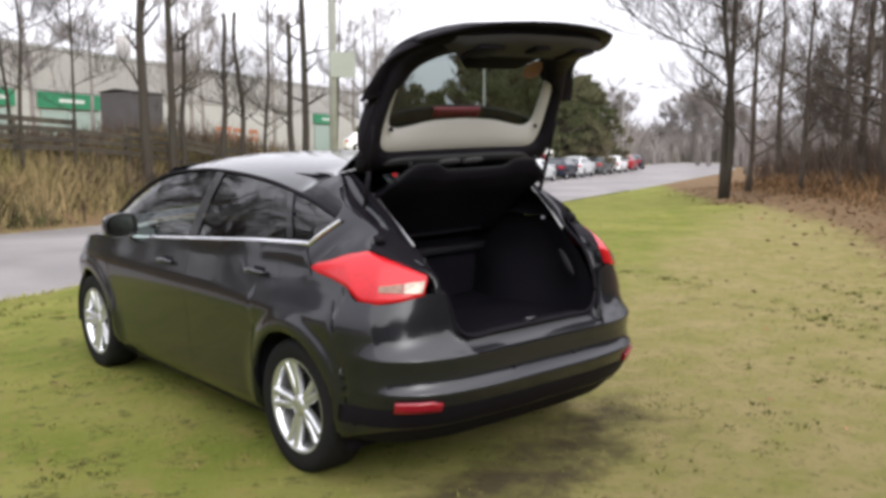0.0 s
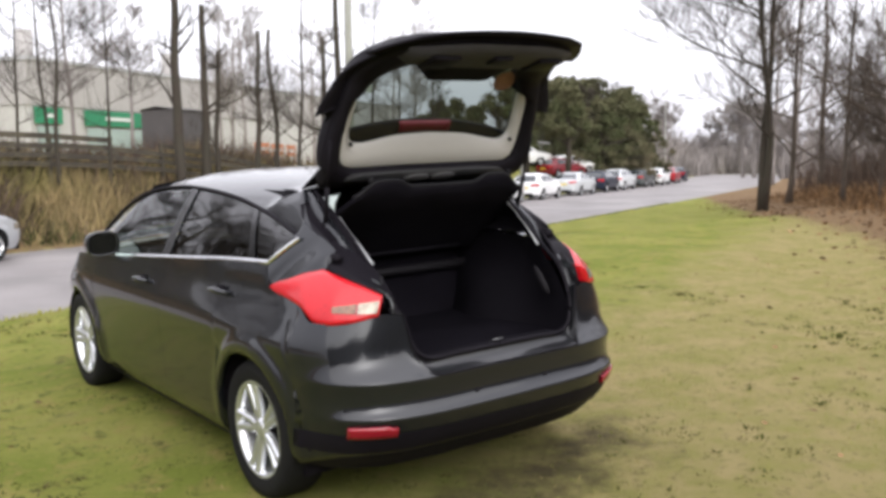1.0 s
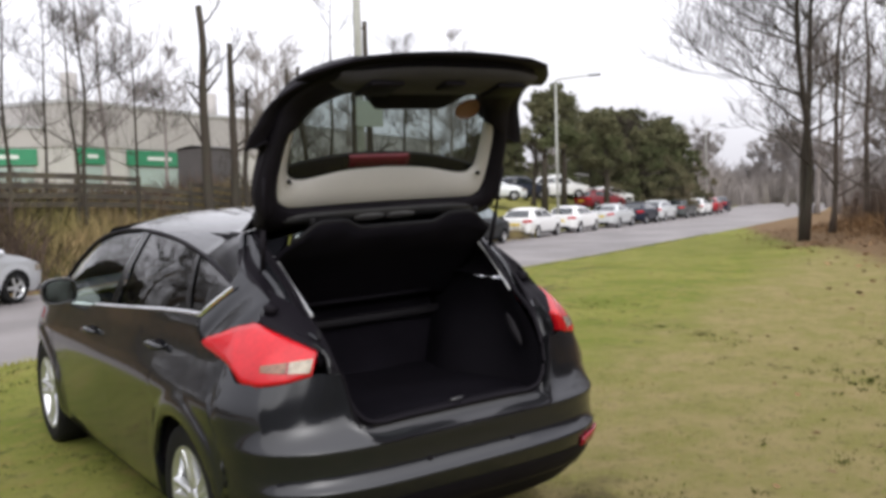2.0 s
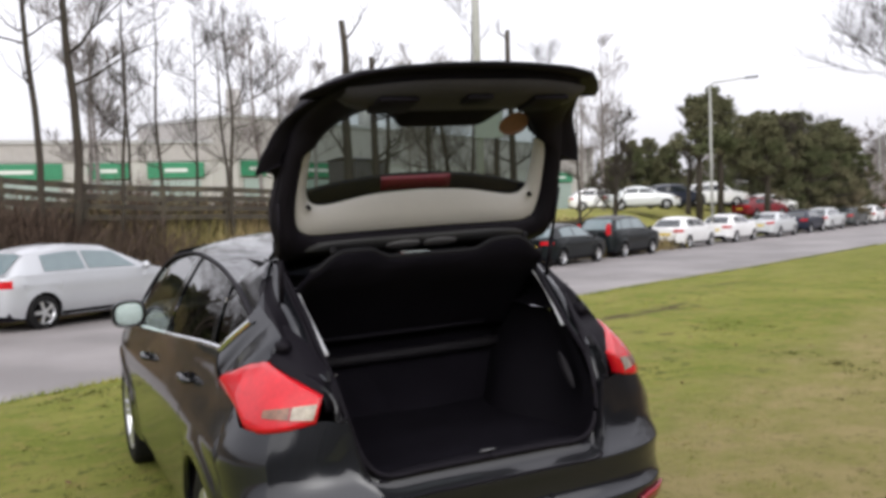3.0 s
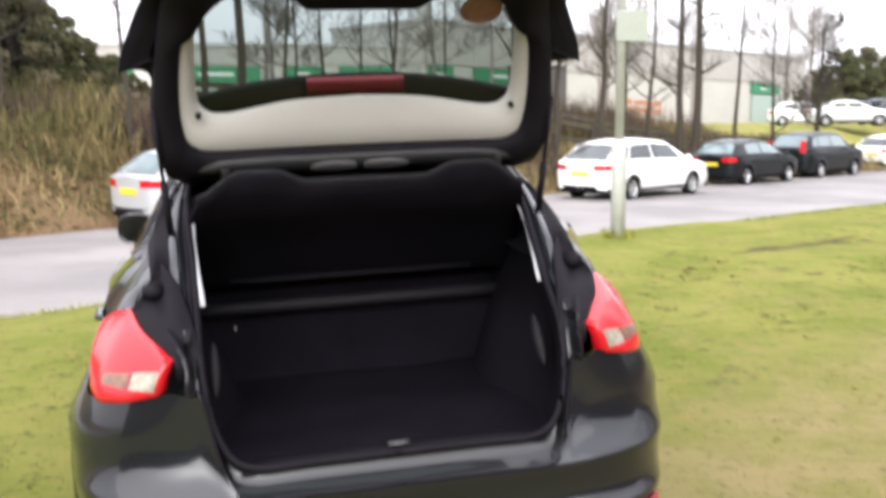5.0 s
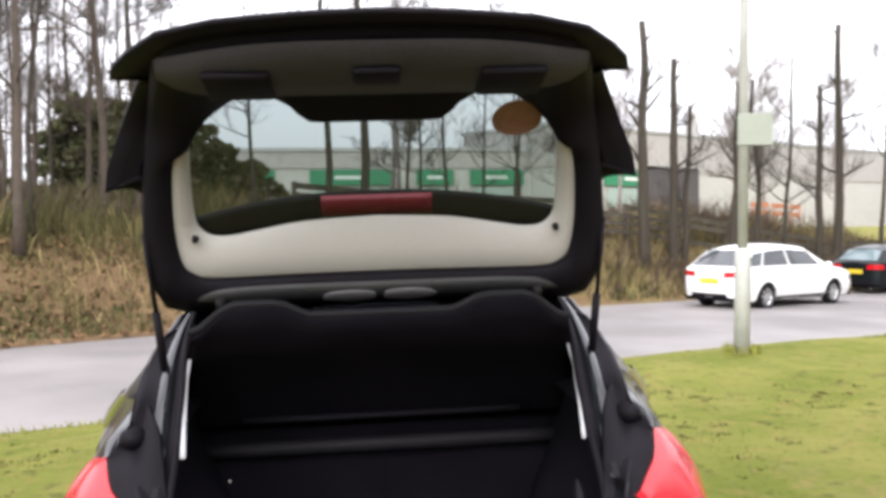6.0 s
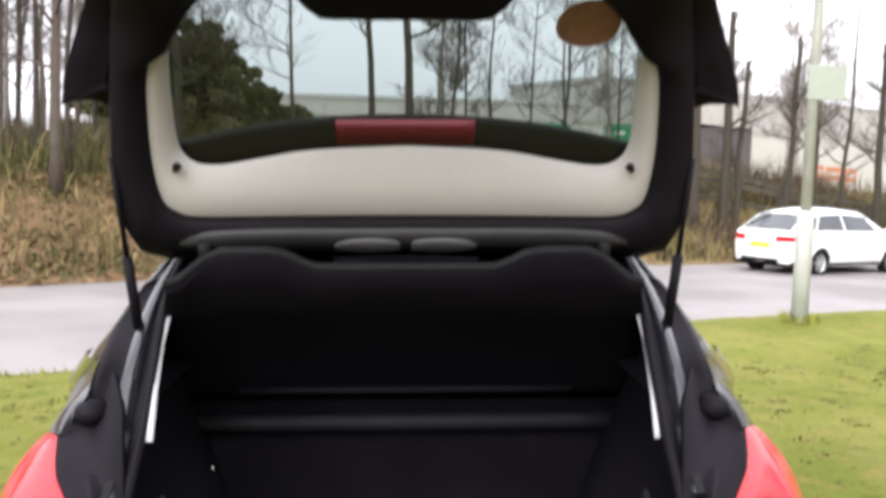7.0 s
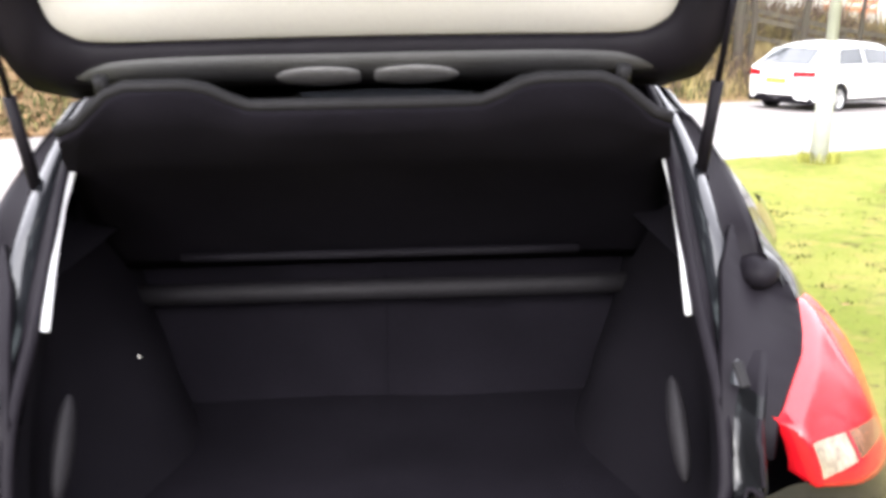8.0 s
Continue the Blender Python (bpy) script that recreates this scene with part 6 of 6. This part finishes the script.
def warehouse(label, x, y, turn, length, depth, high, boards, flues=()):
    """A long pale shed: its near corner at the origin, the long front along x."""
    ob = thing("warehouse", label, "building", Matrix.Translation((x, y, 1.7)) @ pose(0, 0, 0, 0, 0, turn))
    bm = bmesh.new()
    box(bm, (0, 0, -1), (length, depth, high))
    part("wall", bm, WHITE_WALL, ob, "off-white lower wall", smooth=False)
    for face, span in (("front", length), ("side", depth)):
        at = 0.0
        while at < span - 0.1:
            w = min(3.0, span - at)
            bm = bmesh.new()
            if face == "front":
                box(bm, (at + 0.02, -0.12, 4.75), (at + w - 0.02, -0.02, high + 0.05))
            else:
                box(bm, (-0.12, at + 0.02, 4.75), (-0.02, at + w - 0.02, high + 0.05))
            part("cladding_panel", bm, CLAD, ob, smooth=False)
            at += w
    bm = bmesh.new()
    box(bm, (-0.25, -0.25, high - 0.02), (length + 0.25, depth + 0.25, high + 0.3))
    part("roof", bm, ROOF_GREY, ob, "grey low roof edge", smooth=False)
    for at, w in boards:
        bm = bmesh.new()
        box(bm, (at, -0.32, 3.3), (at + w, -0.13, 4.6))
        board = part("green_board", bm, GREEN, ob, "dark green signboard", smooth=False)
        bm = bmesh.new()
        box(bm, (at + w * 0.3, -0.35, 3.8), (at + w * 0.7, -0.325, 4.1))
        part("lettering_bar", bm, PALE_BAR, board, smooth=False)
        bm = bmesh.new()
        box(bm, (at + 0.3, -0.2, -0.5), (at + w - 0.3, -0.13, 3.1))
        part("loading_door", bm, SHUTTER, ob, smooth=False)
    for at in flues:
        bm = bmesh.new()
        tube(bm, [(at, 6, high), (at, 6, high + 3.4)], 0.75, 12)
        part("flue", bm, CLAD, ob, "pale round flue")


def warehouses():
    warehouse("long pale grey clad warehouse with green boards behind the trees", 16, 75, 32.7, 75.0, 12.0, 8.2,
              [(0.3, 2.9), (5.9, 8.0), (58.7, 8.0)], (6, 26))
    warehouse("lower pale warehouse wing with green boards beyond the bank", -16, 79.5, -4, 30.5, 24.0, 6.2, [(11.5, 7.2), (20.6, 3.2), (25.2, 4.6), (2.5, 6.0)])


def yard():
    x, y = 14.3, 41.0
    ob = thing("shed", "small dark timber shed behind the fence", "shed", Matrix.Translation((x, y, ground_z(x, y))) @ pose(0, 0, 0, 0, 0, 25))
    bm = bmesh.new()
    box(bm, (-1.0, -1, -0.2), (1.0, 1, 2.35))
    part("wall", bm, SHED, ob, smooth=False)
    bm = bmesh.new()
    grid(bm, [[(a, b, c) for a in (-1.08, 1.08)] for b, c in ((-1.12, 2.35), (0, 2.5), (1.12, 2.35))])
    part("roof", bm, SHED, ob, smooth=False)
    for i, dx in enumerate((-0.9, 0.2, 1.2)):
        x, y = 18.0 + dx, 37.6 + dx * 0.5
        ob = thing("road_barrier", "orange plastic barrier panel in the yard", "barrier", Matrix.Translation((x, y, ground_z(x, y))) @ pose(0, 0, 0, 0, 0, 20 + 9 * i), "orange barriers")
        for h in (0.55, 0.9):
            bm = bmesh.new()
            box(bm, (-0.5, -0.02, h), (0.5, 0.02, h + 0.2))
            part("board", bm, ORANGE, ob, smooth=False, bevel=0.01)
        for s in (-0.42, 0.42):
            bm = bmesh.new()
            tube(bm, [(s, 0, -0.1), (s, 0, 1.12)], 0.025, 8)
            part("leg", bm, ORANGE, ob)


# ---- parked cars ----
PAINTS = {}


def paint(name, rgb, metal=0.2):
    if name not in PAINTS:
        PAINTS[name] = material(name + "_car_paint", rgb, 0.35, metal, 0.06, 1.5, 60.0, coat=0.22 if max(rgb) < 0.05 else 0.5, spec=0.2)
    return PAINTS[name]


CAR_GLASS = material("dark_car_glass", (0.02, 0.025, 0.028), 0.05, 0, 0.05, coat=0.5)
# paler copy of the car glass, with the sky's reflection put into its colour
CAR_GLASS_SKY_TINT = material("sky_tinted_car_glass", (0.12, 0.16, 0.17), 0.08, 0, 0.1, coat=0.6)
PLATE = material("yellow_number_plate", (0.62, 0.45, 0.03), 0.5)
SHAPES = {
    # length, width, height, rear wheel, wheelbase, cabin: tail base, roof rear; roof front, screen base; belt rear, belt front, bonnet front
    "hatch": (4.2, 1.76, 1.46, 0.75, 2.6, (0.10, 0.55), (2.3, 3.25), (0.97, 0.93, 0.72)),
    "estate": (4.7, 1.82, 1.52, 0.95, 2.7, (0.12, 0.70), (2.75, 3.6), (0.98, 0.94, 0.72)),
    "saloon": (4.55, 1.78, 1.44, 1.0, 2.7, (0.55, 1.25), (2.6, 3.5), (0.98, 0.93, 0.70)),
    "suv": (4.45, 1.85, 1.66, 0.85, 2.62, (0.10, 0.50), (2.6, 3.35), (1.08, 1.05, 0.85)),
    "van": (4.9, 1.9, 1.95, 0.95, 2.9, (0.05, 0.12), (3.4, 4.15), (1.12, 1.08, 0.9)),
}
# side panes as shares of the cabin's length: rear foot, rear top, front foot, front top
TWO_PANES = ((0.23, 0.16, 0.50, 0.60), (0.525, 0.635, 0.88, 0.985))
PANES = {"hatch": TWO_PANES, "saloon": TWO_PANES, "van": ((0.70, 0.76, 0.93, 0.985),), "estate": ((0.05, 0.04, 0.19, 0.20), (0.21, 0.225, 0.50, 0.57), (0.525, 0.60, 0.89, 0.985)),
         "suv": ((0.08, 0.06, 0.20, 0.20), (0.22, 0.225, 0.50, 0.57), (0.525, 0.60, 0.89, 0.985))}


def parked_car(label, shape, colour, r, n, turn=0.0, group="cars parked along the road", back="low", glass_mat=None):
    length, width, height, rw, wb, tail, screen, belts = SHAPES[shape]
    p = at_road(r, n)
    zz = (smooth_at(ROAD_Z, r + 2) + 0.03) if group == "cars parked along the road" else ground_z(p.x, p.y) + 0.03
    # local frame: y ahead along the road, origin under the rear bumper
    car = thing("parked_car", label, "car", Matrix.Translation((p.x, p.y, zz)) @ pose(0, 0, 0, 0, 0, 25.6 - 90 + turn), group)
    W, axle, arch = width / 2, 0.31, 0.35
    wheels = (rw, rw + wb)
    gm = glass_mat or CAR_GLASS

    def belt(y):
        return smooth_at([(0, belts[0] - 0.06), (0.3, belts[0]), (screen[1], belts[1]), (length - 0.5, lerp(belts[1], belts[2], 0.45)), (length, belts[2] - 0.1)], y)

    def hw(y, zq):
        t = abs(2 * y / length - 1)
        k = max(0.0, 1 - t ** 9) ** (1 / 7)
        v = 1 - 0.06 * ((zq - 0.62) / 0.4) ** 2 - 0.03 * smoothstep(0.45, 0.2, zq) + 0.014 * math.exp(-((zq - belts[1] + 0.14) / 0.045) ** 2)
        flare = sum(0.016 * smoothstep(arch + 0.10, arch + 0.05, math.hypot(y - w, zq - axle)) for w in wheels)
        return W * k * v + flare

    def low(y):
        zq = 0.22 + 0.08 * smoothstep(0.5, 0, y)
        for w in wheels:
            d = abs(y - w)
            if d < arch:
                zq = max(zq, axle + math.sqrt(arch * arch - d * d))
        return zq
    ys = sorted(set([0.0, 0.004, 0.02, 0.06, 0.12, 0.2, 0.3] + spread(0.35, length - 0.35, 30) + [length - v for v in (0.3, 0.2, 0.1, 0.05, 0.02, 0.004, 0)] + [w + s * arch * k for w in wheels for s in (-1, 1) for k in (1.0, 0.995, 0.9, 0.7, 0.4)] + list(wheels)))
    for side in (-1, 1):
        bm = bmesh.new()
        grid(bm, [[(side * hw(y, zq), y, zq) for zq in spread(low(y), belt(y), 9)] for y in ys])
        part("body_side", bm, paint(*colour), car)
    bm = bmesh.new()
    grid(bm, [[(s * hw(y, belt(y)), y, belt(y) + 0.045 * (1 - s * s) ** 0.7) for s in spread(-1, 1, 9)] for y in ys])
    part("deck", bm, paint(*colour), car)
    t0, t1 = tail[0], tail[1]
    rx = W * 0.70

    def roof_z(y):
        return smooth_at([(t1, height - (0.03 if shape == "van" else 0.10)), (lerp(t1, screen[0], 0.3), height - 0.025), (lerp(t1, screen[0], 0.6), height), (screen[0], height - 0.05)], y)
    roof_y = spread(t1, screen[0], 12)
    bm = bmesh.new()
    grid(bm, [[(rx * s, y, roof_z(y) - 0.07 * abs(s) ** 3.5) for s in spread(-1, 1, 11)] for y in roof_y])
    part("roof", bm, paint(*colour), car)
    bx = lambda y: hw(y, belt(y)) - 0.03
    back_at = lambda s, v, o: (lerp(bx(t0 + 0.1) * 0.94, rx, v) * s, lerp(t0, t1, v) + 0.06 * s * s - o, lerp(belt(0.2) + 0.02, roof_z(t1) - 0.07 * abs(s) ** 3.5, v) + o)
    bm = bmesh.new()
    grid(bm, [[back_at(s, v, 0) for s in spread(-1, 1, 11)] for v in spread(0, 1, 6)])
    rear = part("rear_hatch", bm, paint(*colour), car)
    bm = bmesh.new()
    grid(bm, [[back_at(s * (0.90 - 0.05 * v), v, 0.012) for s in spread(-1, 1, 11)] for v in spread(0.06, 0.90, 6)])
    part("rear_window", bm, gm, rear, "dark rear window")
    bm = bmesh.new()
    grid(bm, [[(lerp(bx(screen[1] - 0.1), rx, v) * s, lerp(screen[1], screen[0], v) - 0.06 * s * s, lerp(belt(screen[1]), roof_z(screen[0]) - 0.07 * abs(s) ** 3.5, v)) for s in spread(-1, 1, 11)] for v in spread(0, 1, 6)])
    part("windscreen", bm, gm, car)
    cuts = [(lerp(t0, screen[1], a), lerp(t1, screen[0], b), lerp(t0, screen[1], c), lerp(t1, screen[0], d)) for a, b, c, d in PANES[shape]]
    for side in (-1, 1):
        # painted pillars behind the panes
        bm = bmesh.new()
        rows = []
        for u in spread(0, 1, 24):
            yb, yt = lerp(t0, screen[1], u), lerp(t1, screen[0], u)
            rows.append([(side * lerp(bx(yb), rx, v), lerp(yb, yt, v), lerp(belt(yb) - 0.01, roof_z(yt) - 0.068, v) ) for v in spread(0, 1, 5)])
        grid(bm, rows)
        part("cabin_side", bm, paint(*colour), car)
        for b0, q0, b1, q1 in cuts:
            bm = bmesh.new()
            rows = []
            for u in spread(0, 1, 10):
                yb, yt = lerp(b0, b1, u), lerp(q0, q1, u)
                rows.append([(side * (lerp(bx(yb), rx, v) + 0.012), lerp(yb, yt, v), lerp(belt(yb), roof_z(yt) - 0.068, v)) for v in spread(0.10, 0.86, 4)])
            grid(bm, rows)
            part("side_window", bm, gm, car)
        bm = bmesh.new()
        lz = belts[0] - 0.14
        pts = [(0.045, 0.02), (0.05, 0.14), (0.1, 0.14), (0.12, 0.03)]
        rows = []
        tall = back == "tall"
        for yq in ((0.012, 0.05, 0.12, 0.2) if not tall else (0.012, 0.03, 0.05)):
            rows.append([(side * (hw(yq, lz) * 1.005 + 0.006), yq - 0.004, lz + h) for h in ((-0.07, 0.06) if not tall else (-0.02, 0.42))])
        rows = [[(side * (hw(0.012, lz) * (0.72 if not tall else 0.9)), 0.0 - 0.006, lz + h) for h in ((-0.08, 0.05) if not tall else (0.0, 0.3))]] + rows
        grid(bm, rows)
        part("tail_lamp", bm, LAMP_RED, car, "red tail lamp")
        bm = bmesh.new()
        rows = [[(side * (hw(length - d, 0.66) + 0.006), length - d + 0.004, zq) for zq in (0.6, 0.72)] for d in (0.03, 0.12, 0.25, 0.36)]
        grid(bm, rows)
        part("headlamp", bm, LAMP_CLEAR, car)
        bm = bmesh.new()
        bmesh.ops.create_uvsphere(bm, u_segments=10, v_segments=8, radius=1)
        bmesh.ops.transform(bm, matrix=Matrix.Translation((side * (W + 0.10), screen[1] - 0.35, belts[1] + 0.06)) @ Matrix.Diagonal((0.10, 0.07, 0.075, 1)), verts=bm.verts)
        part("wing_mirror", bm, paint(*colour), car)
        bm = bmesh.new()
        grid(bm, [[(side * (hw(y, zq) + o), y, zq) for zq, o in ((0.30, 0.004), (0.24, 0.006), (0.19, -0.05))] for y in spread(wheels[0] + arch + 0.01, wheels[1] - arch - 0.01, 8)])
        part("sill", bm, BLACK, car)
        for w in wheels:
            m = Matrix.Translation((side * (W - 0.105), w, axle)) @ pose(0, 0, 0, 0, 0, 0 if side < 0 else 180)
            bm = bmesh.new()
            revolve(bm, [(0.09, 0.2), (0.10, 0.27), (0.08, 0.305), (0, 0.312), (-0.08, 0.305), (-0.10, 0.27), (-0.09, 0.2)], 28)
            tyre = part("wheel", bm, RUBBER, car, m=m)
            bm = bmesh.new()
            revolve(bm, [(-0.088, 0.21), (-0.07, 0.19), (-0.04, 0.18)], 28)
            for k in range(5 if shape != "estate" else 7):
                a = 2 * math.pi * k / (5 if shape != "estate" else 7)
                c, s = math.cos(a), math.sin(a)
                grid(bm, [[(-0.08, c * q - s * h, s * q + c * h) for h in (-0.03, 0.03)] for q in (0.02, 0.2)])
            revolve(bm, [(-0.085, 0.05), (-0.09, 0.03), (-0.09, 0.001)], 12)
            part("rim", bm, ALLOY, tyre)
            bm = bmesh.new()
            grid(bm, [[(side * x, w + 0.345 * math.cos(radians(a)), axle + 0.345 * math.sin(radians(a))) for x in (W - 0.32, W - 0.03)] for a in spread(-5, 185, 14)])
            part("wheel_arch_liner", bm, BLACK, car)
    bm = bmesh.new()
    box(bm, (-0.26, -0.02, 0.62 if shape != "saloon" else 0.66), (0.26, 0.01, 0.735 if shape != "saloon" else 0.77))
    part("number_plate", bm, PLATE, car, "plain yellow rear plate", smooth=False, bevel=0.004)
    bm = bmesh.new()
    grid(bm, [[(s * hw(max(yq, 0.003), 0.4) * 0.99, yq - 0.012, zq) for s in spread(-1, 1, 9)] for yq, zq in ((0.03, 0.42), (0.0, 0.36), (0.02, 0.27))])
    part("rear_valance", bm, BLACK, car)
    bm = bmesh.new()
    box(bm, (-W + 0.12, 0.12, 0.2), (W - 0.12, length - 0.15, 0.34))
    part("floor_pan", bm, BLACK, car, smooth=False)
    return car


WHITE, SILVER, DARK, NAVY, RED = ("white", (0.72, 0.72, 0.72), 0.0), ("silver", (0.55, 0.57, 0.58), 0.3), ("dark_green_black", (0.004, 0.0065, 0.0075), 0.0), ("navy", (0.015, 0.02, 0.035), 0.3), ("red", (0.28, 0.018, 0.025), 0.1)


def parked_row():
    parked_car("silver-grey five-door hatchback parked below the bank", "hatch", ("silver_grey", (0.40, 0.41, 0.43), 0.3), 4.5, 14.3, 9, glass_mat=CAR_GLASS_SKY_TINT)
    parked_car("white estate car parked at the road edge", "estate", WHITE, 15.5, 13.85, 5)
    parked_car("black hatchback parked behind a white estate", "hatch", DARK, 23.7, 15.9, 3, glass_mat=CAR_GLASS_SKY_TINT)
    parked_car("dark compact car with tall red tail lamps", "suv", DARK, 29.0, 16.5, 3, back="tall", glass_mat=CAR_GLASS_SKY_TINT)
    parked_car("white hatchback in the parked row", "hatch", WHITE, 36.6, 17.2, 2)
    parked_car("white hatchback in the parked row", "hatch", WHITE, 42.6, 17.4, 2)
    parked_car("silver saloon in the parked row", "saloon", SILVER, 49.2, 17.6, 2)
    parked_car("dark blue hatchback in the parked row", "hatch", NAVY, 56.0, 18.0, 2)
    parked_car("silver estate car in the parked row", "estate", SILVER, 61.0, 18.3, 2)
    parked_car("dark grey saloon in the parked row", "saloon", ("grey", (0.08, 0.09, 0.09), 0.4), 68.0, 18.6, 2)
    parked_car("white hatchback in the parked row", "hatch", WHITE, 74.5, 18.8, 3)
    parked_car("red hatchback at the far end of the parked row", "hatch", RED, 81.0, 19.2, 5)
    parked_car("dark hatchback at the far end of the parked row", "hatch", NAVY, 88.0, 19.9, 8)
    g = "cars in the upper car park"
    for label, shape, colour, r, n, turn in (
            ("white car in the upper car park", "hatch", WHITE, 50.2, 30.6, -52), ("silver saloon standing side-on in the upper car park", "saloon", SILVER, 47.6, 26.6, -56),
            ("dark people carrier in the upper car park", "suv", NAVY, 55.5, 27.6, -25), ("white people carrier in the upper car park", "suv", WHITE, 59.0, 26.6, -48),
            ("white van among cars in the upper car park", "van", WHITE, 65.5, 28.0, -40), ("dull red hatchback in front of a white van", "hatch", ("dull_red", (0.16, 0.012, 0.018), 0.1), 60.5, 23.2, -20),
            ("white hatchback in the upper car park", "hatch", WHITE, 63.5, 23.9, -30), ("grey hatchback in the upper car park", "hatch", ("grey", (0.08, 0.09, 0.09), 0.4), 67.5, 24.4, -30),
            ("white van at the end of the upper car park", "van", WHITE, 72.0, 24.6, -20)):
        parked_car(label, shape, colour, r, n, turn, group=g)


parked_row()
fence()
warehouses()
yard()
trees()
vegetation()
